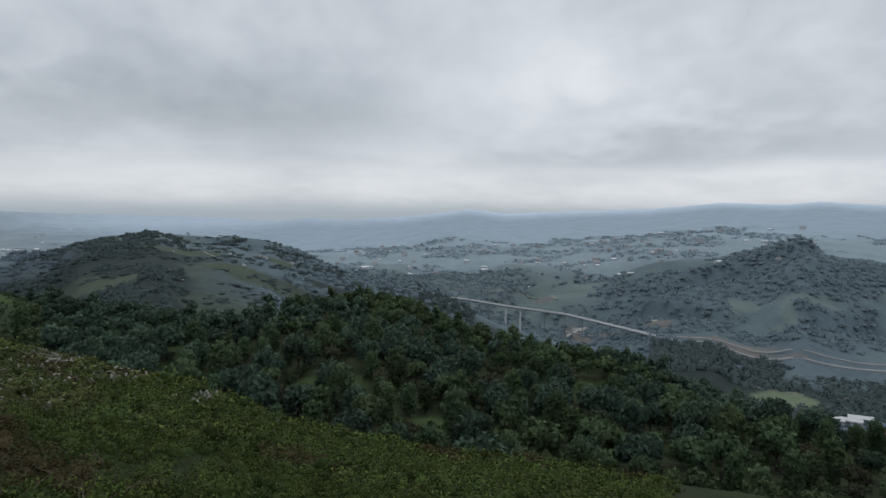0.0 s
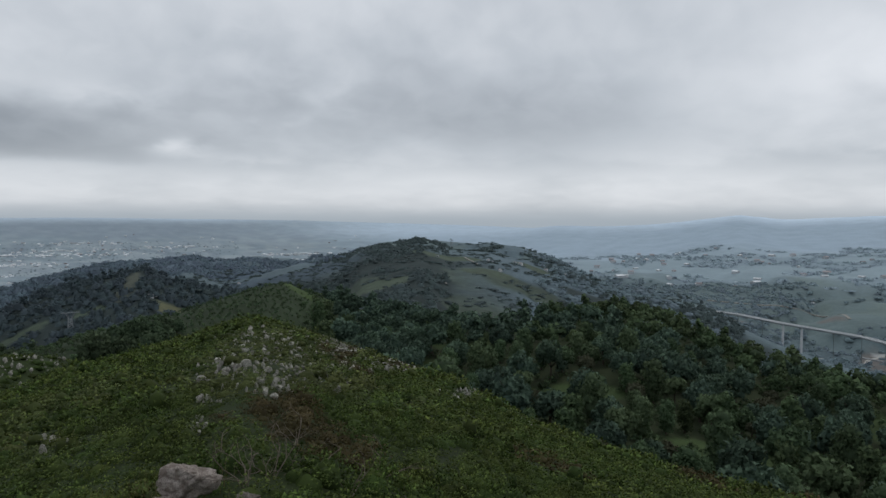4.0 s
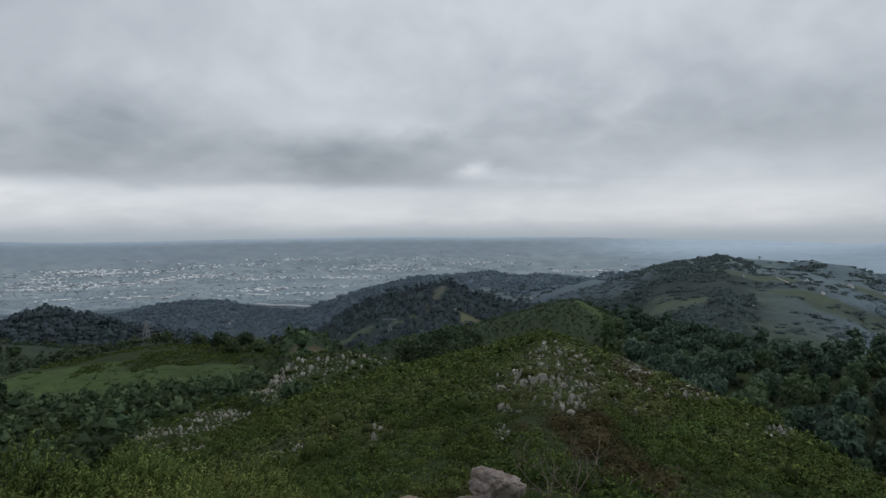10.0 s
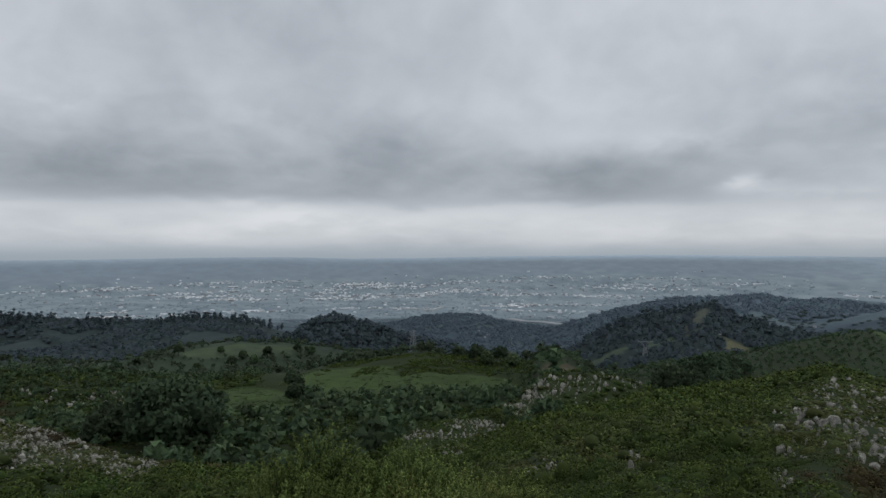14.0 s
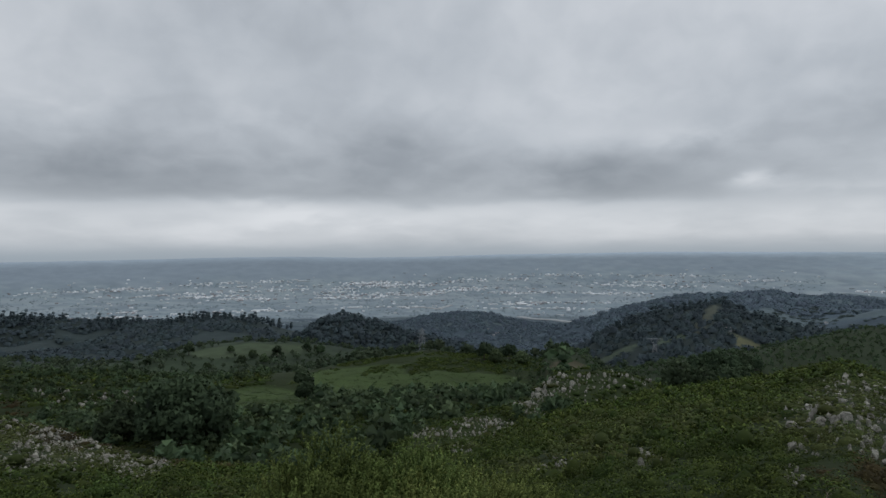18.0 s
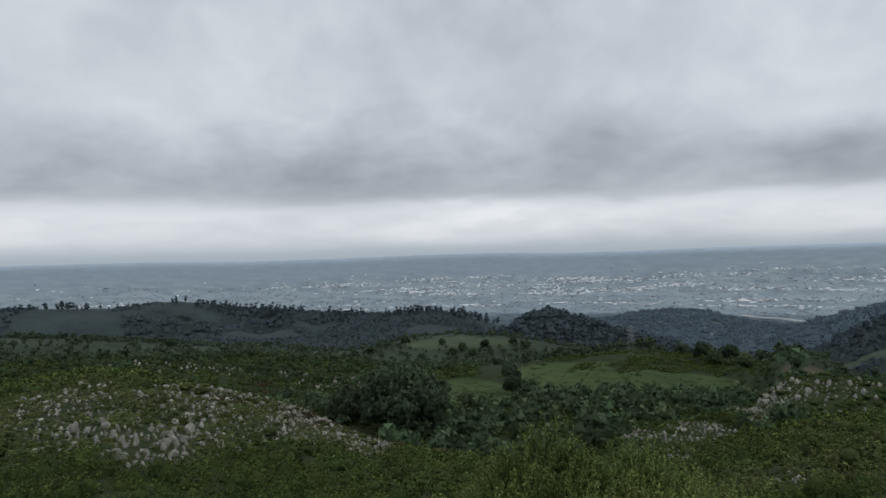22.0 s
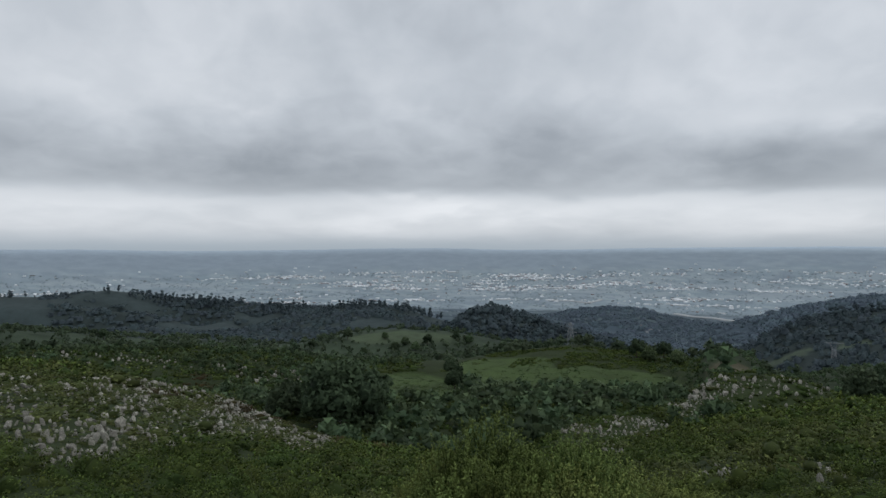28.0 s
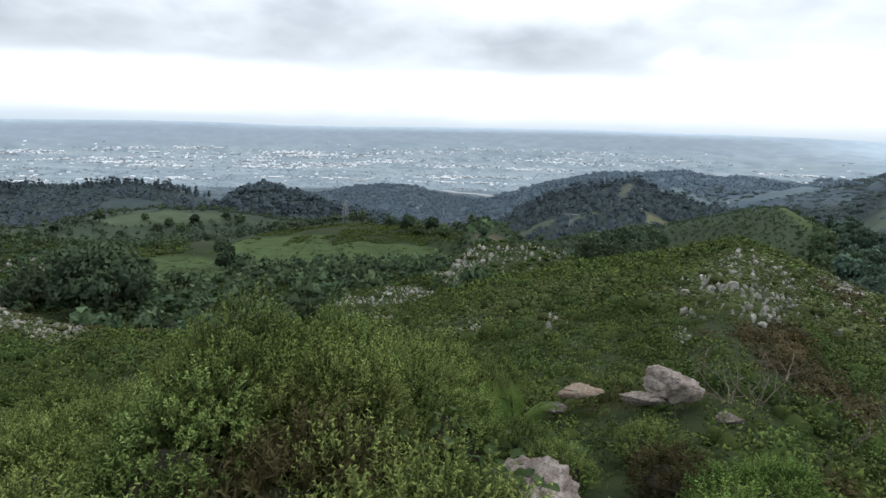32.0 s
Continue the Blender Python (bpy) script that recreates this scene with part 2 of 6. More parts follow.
# near-black: bramble canes, and painted shade for the bush cores
stem_and_shade = surface("stem_and_shade", [(0.022, 0.020, 0.012), (0.034, 0.030, 0.018), (0.016, 0.014, 0.009)], 14.0)
limestone = surface("grey_limestone", [(0.215, 0.207, 0.18), (0.42, 0.405, 0.355), (0.095, 0.09, 0.076)], 6.0, bump=0.8, fine=6, vary=0.2)
near_rock = surface("lichened_boulder", [(0.21, 0.172, 0.148), (0.38, 0.335, 0.30), (0.10, 0.08, 0.066)], 4.0, bump=1.0, fine=6)
orange_rock = surface("orange_lichened_rock", [(0.26, 0.20, 0.15), (0.36, 0.33, 0.29), (0.36, 0.19, 0.08)], 4.0, bump=1.0, fine=4)
concrete = surface("pale_concrete", [(0.33, 0.35, 0.36), (0.38, 0.40, 0.41), (0.29, 0.31, 0.32)], 0.05)
dull_concrete = surface("dull_concrete", [(0.17, 0.20, 0.205), (0.20, 0.23, 0.235), (0.15, 0.18, 0.185)], 0.05)
asphalt = surface("worn_road", [(0.26, 0.275, 0.28), (0.30, 0.31, 0.31), (0.22, 0.235, 0.24)], 0.05)
gravel = surface("white_gravel", [(0.38, 0.37, 0.34), (0.46, 0.45, 0.42), (0.33, 0.32, 0.30)], 0.2)
track_gravel = surface("track_gravel", [(0.26, 0.25, 0.23), (0.32, 0.31, 0.28), (0.22, 0.21, 0.19)], 0.2)
# walls, grey roofs and tiles are paled and greyed: painted distance haze
pale_wall = surface("pale_wall", [(0.42, 0.44, 0.46), (0.50, 0.52, 0.54), (0.38, 0.40, 0.42)], 0.1, vary=0.2, bump=0)
white_roof = surface("white_sheet_roof", [(0.72, 0.74, 0.76), (0.84, 0.86, 0.88), (0.66, 0.68, 0.70)], 0.1, vary=0.25, bump=0)
grey_roof = surface("grey_sheet_roof", [(0.28, 0.31, 0.33), (0.36, 0.39, 0.41), (0.30, 0.33, 0.35)], 0.1, vary=0.3, bump=0)
hazed_tile_roof = surface("hazed_clay_roof", [(0.30, 0.275, 0.28), (0.33, 0.295, 0.295), (0.28, 0.265, 0.27)], 0.1, vary=0.2, bump=0)
red_sheet = surface("red_sheet_metal", [(0.24, 0.12, 0.11), (0.28, 0.14, 0.12), (0.21, 0.11, 0.10)], 0.3, bump=0)
white_sheet = surface("white_sheet_metal", [(0.62, 0.63, 0.64), (0.68, 0.69, 0.70), (0.58, 0.59, 0.60)], 0.3, bump=0)
galvanised = surface("galvanised_steel", [(0.24, 0.26, 0.27), (0.29, 0.31, 0.32), (0.21, 0.23, 0.24)], 0.5, bump=0)

# ---------------------------------------------------------------- the lie of the land
# Bearings are degrees to the left of north (+y), heights are metres from the eye's level.
def lattice(ix, iy, seed):
    h = np.sin(ix * 127.1 + iy * 311.7 + seed * 74.7) * 43758.5453
    return h - np.floor(h)


def value_noise(x, y, seed=0):
    ix, iy = np.floor(x), np.floor(y)
    fx, fy = x - ix, y - iy
    fx, fy = fx * fx * (3 - 2 * fx), fy * fy * (3 - 2 * fy)
    a, b = lattice(ix, iy, seed), lattice(ix + 1, iy, seed)
    c, d = lattice(ix, iy + 1, seed), lattice(ix + 1, iy + 1, seed)
    return (a * (1 - fx) + b * fx) * (1 - fy) + (c * (1 - fx) + d * fx) * fy


def fbm(x, y, seed=0, octaves=4):
    total, amp, size = 0.0, 0.5, 0.0
    for i in range(octaves):
        total = total + amp * value_noise(x * 2 ** i, y * 2 ** i, seed + i)
        size += amp
        amp *= 0.5
    return total / size * 2 - 1


def tan_deg(a):
    return np.tan(np.radians(a))


# crests: rows of bearing, distance, angle above the eye's level
MEADOW = [(52.8, 150, -13.07), (57.0, 175, -11.0), (58.3, 185, -9.1), (60.0, 190, -8.7), (61.4, 190, -9.0), (62.4, 195, -9.9), (64.7, 200, -9.48), (69.2, 215, -9.07), (71.9, 220, -8.67), (77.9, 215, -9.55), (82.3, 200, -10.53), (90.2, 180, -11.22), (95.0, 190, -10.55), (98.0, 200, -9.88), (106.8, 210, -9.03), (113.7, 210, -8.38), (117.6, 210, -7.92), (129.5, 220, -7.21)]
MOUND = [(99.9, 430, -9.2), (94.4, 440, -8.01), (91.8, 450, -7.51), (87.8, 450, -7.31), (83.8, 450, -7.5), (79.4, 440, -8.28), (74.5, 430, -9.55)]
SCRUB = [(149.6, 420, -4.96), (125.5, 420, -5.41), (117.6, 420, -6.35), (109.7, 420, -7.58), (103.8, 420, -8.33), (98.0, 410, -9.19), (92.1, 400, -10.54)]
LONG_RIDGE = [(149.6, 950, -2.78), (125.2, 950, -2.85), (115.3, 930, -3.19), (111.5, 920, -2.98), (108.4, 910, -3.65), (104.6, 900, -4.23), (99.8, 880, -4.7), (94.9, 870, -5.07), (91.3, 860, -4.97), (87.3, 850, -5.25), (83.3, 830, -6.23), (78.4, 800, -8.08)]
PINE_KNOB = [(90.2, 640, -8.58), (86.4, 640, -6.82), (83.3, 650, -6.32), (81.4, 650, -5.15), (79.6, 650, -4.76), (77.0, 660, -5.34), (73.7, 670, -6.42), (70.6, 680, -7.11), (66.7, 690, -8.59)]
TOWER_HILL = [(67.3, 760, -11.0), (64.0, 775, -10.2), (61.0, 795, -9.3), (58.6, 810, -8.35), (56.7, 825, -6.95), (54.9, 835, -5.9), (53.0, 842, -5.15), (50.0, 850, -4.45), (48.6, 850, -4.05), (47.7, 850, -3.75), (46.8, 850, -4.2), (45.4, 850, -4.75), (43.8, 845, -5.35), (42.0, 840, -5.8), (38.5, 830, -6.15), (34.0, 800, -7.78)]
BACK_RIDGE = [(55.5, 1500, -4.86), (49.6, 1500, -3.58), (47.0, 1500, -3.38), (43.9, 1500, -2.99), (41.4, 1500, -3.47), (38.4, 1500, -3.08), (35.0, 1480, -3.28), (31.4, 1450, -2.79)]
ROUND_HILL = [(39.3, 1300, -4.71), (34.6, 1300, -3.19), (30.9, 1300, -2.57), (29.5, 1300, -1.77), (26.7, 1300, -1.45), (24.4, 1300, -1.14), (21.7, 1300, -1.7), (18.6, 1280, -1.87), (15.4, 1260, -2.42), (13.0, 1240, -3.28), (9.1, 1200, -4.51), (5.2, 1150, -5.45), (2.6, 1120, -6.01), (-0.1, 1090, -7.25), (-4.1, 1050, -9.26)]
SPUR = [(53.5, 190, -10.24), (50.6, 200, -9.35), (44.7, 230, -8.07), (40.8, 270, -6.8), (37.9, 300, -5.92), (35.9, 320, -5.62), (34.0, 330, -6.52), (30.1, 340, -8.0), (24.2, 350, -9.19)]
WOOD = [(37.3, 300, -6.96), (31.0, 300, -6.61), (27.2, 300, -7.16), (18.7, 300, -8.04), (14.0, 320, -7.21), (9.1, 330, -6.57), (6.1, 330, -6.54), (3.1, 325, -7.29), (0.1, 320, -8.33), (-4.0, 310, -9.95), (-8.0, 300, -10.79), (-12.9, 300, -11.24), (-15.8, 300, -11.31), (-20.4, 290, -12.45), (-24.7, 275, -13.4), (-29.0, 250, -15.44), (-32.9, 230, -17.59), (-35.6, 220, -18.67), (-49.5, 200, -21.42)]
CONE_HILL = [(-6.0, 1700, -6.51), (-11.8, 1750, -5.57), (-19.4, 1800, -4.13), (-22.4, 1850, -3.9), (-26.5, 1900, -2.49), (-29.3, 1900, -1.48), (-31.6, 1900, -2.25), (-34.7, 1900, -2.81), (-44.4, 1900, -3.13), (-59.5, 1900, -3.03)]
TERRACE = [(13.6, 1900, -5.35), (7.7, 1950, -4.4), (-0.1, 2000, -4.22), (-7.9, 2000, -4.34), (-14.8, 2000, -4.47), (-19.7, 2000, -5.3)]
MID_RIDGE = [(-59.5, 2700, -1.14), (-34.4, 2700, -1.93), (-26.1, 2700, -1.71), (-23.2, 2700, -1.25), (-18.4, 2700, -1.4), (-14.7, 2700, -2.02), (-10.8, 2700, -2.35), (-5.0, 2700, -2.32), (-0.1, 2700, -2.76), (7.7, 2700, -3.23), (15.6, 2700, -3.41), (21.5, 2700, -4.25)]
SKYLINE = [(70, 4300, -1.6), (49.3, 4300, -1.62), (33.3, 4300, -1.22), (16.3, 4300, -0.77), (12.1, 4300, -0.34), (8.2, 4300, -0.4), (3.7, 4300, -0.16), (-2.4, 4300, 0.59), (-5.8, 4300, 0.23), (-10.8, 4300, 0.48), (-17.8, 4300, 0.75), (-23.5, 4300, 1.3), (-28.0, 4300, 1.16), (-30.4, 4300, 1.38), (-34.5, 4300, 1.12), (-59.5, 4300, 1.35)]
EDGE_HILLS = [(5, 4750, -1.0), (20, 4750, -0.35), (36, 4750, 0.05), (52, 4750, 0.2), (66, 4750, 0.05), (72, 4750, -0.1), (78, 4750, -0.15), (84, 4750, -0.02), (90, 4750, -0.05), (97, 4750, -0.2), (106, 4750, -0.3), (114, 4750, -0.15), (126, 4750, -0.2), (150, 4750, -0.2)]
TRENCH = [(76.5, 1700, -6.61), (72.6, 1800, -5.6), (69.5, 1850, -5.2), (66.8, 1850, -5.3), (64.2, 1820, -6.0), (61.5, 1780, -6.6), (58.0, 1750, -6.4), (54.8, 1700, -6.0)]
# brow: how far below level the near slope falls away, bearing by bearing
BROW = [(-180, 24), (-60, 21), (-15.9, 21.81), (1.0, 20.58), (10.0, 18.55), (14.8, 17.15), (20.8, 14.46), (26.6, 12.68), (31.0, 10.91), (36.1, 9.24), (39.1, 8.36), (44.0, 9.93), (48.6, 10.91), (53.0, 11.9), (60.7, 14.02), (68.6, 16.44), (80.4, 18.87), (92.4, 17.01), (97.4, 15.26), (102.3, 12.93), (107.0, 11.39), (111.5, 9.94), (114.5, 9.08), (117.4, 8.6), (123.5, 9.04), (135, 12), (160, 22), (180, 24)]
SECOND_KNOLL = [(47.7, 99, -13.16), (53.0, 98, -11.02), (55.0, 96, -10.34), (58.3, 93, -10.05), (60.6, 90, -10.35), (62.0, 85, -11.53), (63.3, 80, -13.01), (67.3, 70, -14.5), (73.2, 59, -16.7), (78.1, 53, -19.7)]


def crest(rows, az, d, inner, outer, width, stand=0.0, ends=0.35):
    """Height of one ridge at bearing az and distance d; stand: lowers it for its wood and to fit its outline to the
    camera's view.
    """
    t = sorted(rows)
    a = [r[0] for r in t]
    cd = np.interp(az, a, [r[1] for r in t])
    cz = np.interp(az, a, [r[1] * tan_deg(r[2]) for r in t]) - stand
    off = np.maximum(np.maximum(a[0] - az, az - a[-1]), 0)
    cz = cz - off * np.radians(cd) * ends
    s = np.where(d < cd, inner, outer)
    dd = d - cd
    return cz - s * (np.sqrt(dd * dd + width * width) - width)


def land(x, y):
    """Ground height at x, y (arrays)."""
    x, y = np.asarray(x, float), np.asarray(y, float)
    d = np.hypot(x, y) + 1e-6
    az = np.degrees(np.arctan2(-x, y))
    lf = np.clip((az - 30) / 35, 0, 1)
    lf = lf * lf * (3 - 2 * lf)
    right = np.interp(d, [0, 60, 110, 200, 400, 700, 1000, 1500, 2500, 3200, 4200, 4800, 5000], [-60, -50, -52, -62, -128, -198, -228, -234, -228, -228, -195, -120, -90])
    left = np.interp(d, [0, 60, 90, 150, 300, 450, 600, 900, 1500, 2500, 3200, 4200, 4800, 5000], [-40, -24, -27, -33, -58, -72, -100, -150, -200, -232, -225, -190, -110, -80])
    floor = right * (1 - lf) + left * lf
    brow = np.interp(az, [r[0] for r in BROW], [r[1] for r in BROW])
    a = tan_deg(brow) - 0.0582
    near = -1.6 - a * d - 0.00053 * np.where(d < 70, d * d, 4900 + 140 * (d - 70)) - 0.22 * np.maximum(d - 75, 0)
    parts = [floor, near,
             crest(SECOND_KNOLL, az, d, 0.30, 0.42, 10),
             crest(MEADOW, az, d, 0.05, 0.20, 25),
             crest(SPUR, az, d, 0.05, 0.2, 25),
             crest(WOOD, az, d, 0.05, 0.42, 25, np.interp(az, [-33, -20], [20, 11])),
             crest(MOUND, az, d, 0.16, 0.25, 30),
             crest(SCRUB, az, d, 0.10, 0.12, 30),
             crest(LONG_RIDGE, az, d, 0.14, 0.25, 60, 7),
             crest(PINE_KNOB, az, d, 0.30, 0.30, 40, 11),
             crest(TOWER_HILL, az, d, 0.20, 0.25, 22, 0),
             crest(BACK_RIDGE, az, d, 0.13, 0.2, 60, -4),
             crest(ROUND_HILL, az, d, 0.062, 0.2, 60, 0),
             crest(CONE_HILL, az, d, 0.21, 0.25, 60, -10),
             crest(TERRACE, az, d, 0.11, 0.10, 100),
             crest(MID_RIDGE, az, d, 0.08, 0.15, 120, 6),
             crest(TRENCH, az, d, 0.12, 0.2, 100, 0),
             crest(SKYLINE, az, d, 0.11, 0.3, 100),
             crest(EDGE_HILLS, az, d, 0.2, 0.3, 100)]
    k = 0.35 + 0.006 * d
    top = np.maximum.reduce(parts)
    z = top + k * np.log(sum(np.exp(np.clip((p - top) / k, -50, 0)) for p in parts))
    z = z - k * 0.25
    # a hummock under the tallest gorse
    z = z + 0.65 * np.exp(-((az - 80) / 15) ** 2 - ((d - 4.3) / 1.25) ** 2)
    # unevenness at several sizes
    z = z + np.minimum(d, 60) / 60 * 0.7 * fbm(x / 11, y / 11, 3, 3) + np.clip((d - 60) / 200, 0, 1) * 2.0 * fbm(x / 60, y / 60, 7, 3)
    z = z + np.clip((d - 400) / 600, 0, 1) * 9 * fbm(x / 210, y / 210, 11, 4) * np.interp(d, [2200, 2700, 4600], [1, 0.3, 0.08])
    # gullies that run down the far slopes
    gully = np.abs(fbm(x / 330 + 0.3 * fbm(x / 150, y / 150, 14, 2), y / 330, 13, 4))
    z = z - np.clip((d - 540) / 120, 0, 1) * np.clip((900 - d) / 90, 0, 1) * np.clip((az - 84) / 8, 0, 1) * 26 * np.clip(0.3 - np.abs(fbm(x / 150, y / 150, 19, 3)), 0, 1) / 0.3
    z = z - np.clip((d - 1050) / 300, 0, 1) * np.clip((2500 - d) / 500, 0, 1) * np.clip((46 - az) / 15, 0, 1) * 34 * np.clip(0.32 - gully, 0, 1) / 0.32
    return z


def land_at(x, y):
    return float(land(np.array([x]), np.array([y]))[0])


def polar(az, d):
    """x, y at a bearing and distance."""
    a = np.radians(az)
    return -np.sin(a) * d, np.cos(a) * d


def spot(az, d, lift=0.0):
    x, y = polar(az, d)
    return float(x), float(y), land_at(x, y) + lift


# fields, clearings and bare ground: bearing, distance, half width in degrees, half depth in metres, kind
FIELDS = [(86.6, 160, 4.4, 30, "meadow"), (72.5, 176, 9.0, 15, "meadow"), (79.0, 200, 4.2, 14, "meadow"), (87.5, 428, 5.6, 20, "far_meadow"), (34.8, 322, 1.3, 14, "meadow"), (60.0, 178, 1.7, 12, "knob"),
          (-28.8, 855, 2.5, 52, "dale_meadow"), (18.3, 828, 2.4, 34, "hill_meadow"), (22.3, 965, 3.2, 30, "hill_meadow"), (14.4, 1000, 1.6, 40, "hill_meadow"),
          (28, 700, 3.0, 30, "hill_meadow"), (45.6, 726, 1.1, 20, "dry"), (48.0, 812, 0.45, 26, "hill_dry"), (48.6, 780, 0.5, 26, "hill_dry"), (49.2, 755, 0.45, 18, "hill_dry"), (51.0, 730, 1.3, 10, "hill_meadow"), (56, 735, 2.0, 12, "hill_meadow")]
YARDS = [(-7.8, 1285, 1.5, 14), (-12.4, 1360, 0.7, 14), (-18.2, 1300, 0.9, 10)]
BARE = [(-11.6, 1330, 0.9, 60), (-22.5, 1105, 2.6, 24), (-26.8, 1120, 1.4, 16), (-12.3, 1228, 1.0, 46), (-24.5, 1094, 3.0, 22), (-18.6, 1238, 1.5, 46), (-9.0, 1497, 0.9, 18), (-2.4, 1385, 0.8, 36), (-14.5, 1270, 1.6, 24),
        (-28.5, 1075, 2.4, 10)]
GLADES = [(-1.5, 172, 5.5, 16), (-11.5, 205, 2.4, 22), (11, 205, 5, 12), (-13.5, 262, 2.6, 14), (-16, 165, 4, 12)]
# tints of the far land hold painted haze as well as its cover
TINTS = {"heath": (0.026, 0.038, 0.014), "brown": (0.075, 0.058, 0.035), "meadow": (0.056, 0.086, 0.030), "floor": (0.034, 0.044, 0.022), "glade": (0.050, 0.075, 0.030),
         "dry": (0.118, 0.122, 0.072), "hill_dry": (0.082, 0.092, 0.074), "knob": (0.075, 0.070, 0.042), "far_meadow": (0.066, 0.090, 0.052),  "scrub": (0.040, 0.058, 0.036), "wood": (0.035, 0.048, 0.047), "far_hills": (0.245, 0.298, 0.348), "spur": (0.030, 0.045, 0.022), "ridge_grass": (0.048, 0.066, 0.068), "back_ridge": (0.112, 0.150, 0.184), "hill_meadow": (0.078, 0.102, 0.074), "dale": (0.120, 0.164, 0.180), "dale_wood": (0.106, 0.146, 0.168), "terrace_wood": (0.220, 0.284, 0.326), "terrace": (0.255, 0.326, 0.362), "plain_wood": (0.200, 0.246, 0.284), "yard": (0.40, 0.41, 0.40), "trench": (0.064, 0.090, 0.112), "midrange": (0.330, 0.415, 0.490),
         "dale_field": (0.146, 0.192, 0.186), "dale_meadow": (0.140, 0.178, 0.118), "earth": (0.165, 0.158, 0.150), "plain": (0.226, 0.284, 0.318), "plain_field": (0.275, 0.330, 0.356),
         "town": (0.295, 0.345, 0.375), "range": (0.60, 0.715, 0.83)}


def step(v, lo, hi):
    t = np.clip((v - lo) / (hi - lo), 0, 1)
    return t * t * (3 - 2 * t)


def patch(az, d, row, wob):
    """How far inside an oval patch of land a place lies, 0 to 1, with an uneven rim."""
    q = np.hypot((az - row[0]) / row[2], (d - row[1]) / row[3])
    return step(1.0 + 0.35 * wob - q, -0.06, 0.06)


def hazed_land_colour(x, y):
    """The colour of the ground cover, place by place, with distance haze painted in."""
    d = np.hypot(x, y)
    az = np.degrees(np.arctan2(-x, y))
    n1, n2, n3 = fbm(x / 9, y / 9, 21, 3), fbm(x / 45, y / 45, 25, 3), fbm(x / 190, y / 190, 31, 4)
    c = np.zeros(d.shape + (3,)) + TINTS["heath"]

    def lay(name, w):
        nonlocal c
        w = np.asarray(w)[..., None]
        c = c * (1 - w) + np.array(TINTS[name]) * w

    lay("brown", step(n1, 0.15, 0.5) * step(d, 40, 20) * 0.3)
    lay("floor", step(d, 80, 110) * step(az, 38, 33))
    lay("glade", step(d, 110, 130) * step(n2, 0.3, 0.45) * step(az, 40, 30))
    for r in GLADES:
        lay("glade", patch(az, d, r, n2))
    lay("scrub", step(d + 60 * n3, 230, 300) * step(az, 36, 42))
    lay("spur", step(d, 100, 130) * step(az, 66, 58) * step(az, 30, 34) * step(d, 420, 380))
    lay("wood", step(d + 60 * n3, 430, 520))
    lay("hill_meadow", step(d, 450, 550) * step(n3, 0.34, 0.42) * step(az, 80, 60) * 0.6)
    lay("ridge_grass", step(d, 500, 600) * step(az, 82, 86) * step(fbm(x / 75, y / 75, 63, 3), 0.1, -0.15) * 0.8)
    # from here outwards the cover turns paler and bluer: haze painted by distance
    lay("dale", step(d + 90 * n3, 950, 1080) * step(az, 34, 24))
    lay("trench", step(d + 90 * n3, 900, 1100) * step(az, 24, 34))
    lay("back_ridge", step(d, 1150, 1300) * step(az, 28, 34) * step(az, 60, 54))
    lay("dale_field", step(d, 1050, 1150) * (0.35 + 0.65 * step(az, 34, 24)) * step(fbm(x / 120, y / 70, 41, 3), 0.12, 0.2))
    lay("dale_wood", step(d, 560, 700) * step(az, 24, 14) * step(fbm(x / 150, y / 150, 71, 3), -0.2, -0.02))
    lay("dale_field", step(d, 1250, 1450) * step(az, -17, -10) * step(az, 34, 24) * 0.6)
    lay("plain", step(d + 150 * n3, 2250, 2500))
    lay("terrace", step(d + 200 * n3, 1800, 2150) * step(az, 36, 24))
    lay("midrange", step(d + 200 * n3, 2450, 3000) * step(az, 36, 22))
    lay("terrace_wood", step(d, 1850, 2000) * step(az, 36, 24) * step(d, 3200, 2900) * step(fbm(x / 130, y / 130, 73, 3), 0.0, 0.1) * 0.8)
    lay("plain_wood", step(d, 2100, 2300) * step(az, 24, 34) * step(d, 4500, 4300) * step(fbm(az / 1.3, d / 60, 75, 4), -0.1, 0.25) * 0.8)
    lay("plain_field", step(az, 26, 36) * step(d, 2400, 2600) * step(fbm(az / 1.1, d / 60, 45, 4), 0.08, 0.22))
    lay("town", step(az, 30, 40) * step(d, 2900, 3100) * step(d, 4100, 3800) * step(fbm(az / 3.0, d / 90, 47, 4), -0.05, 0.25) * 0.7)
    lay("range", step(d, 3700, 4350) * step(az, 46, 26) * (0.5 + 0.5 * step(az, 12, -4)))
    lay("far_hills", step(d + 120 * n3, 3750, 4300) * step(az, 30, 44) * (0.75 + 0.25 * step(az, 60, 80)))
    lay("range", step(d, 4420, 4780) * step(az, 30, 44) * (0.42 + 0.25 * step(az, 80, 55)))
    for r in FIELDS:
        lay(r[4], patch(az, d, r, n2))
    for r in BARE:
        lay("earth", patch(az, d, r, n2))
    for r in YARDS:
        lay("yard", patch(az, d, r, n2))
    return c


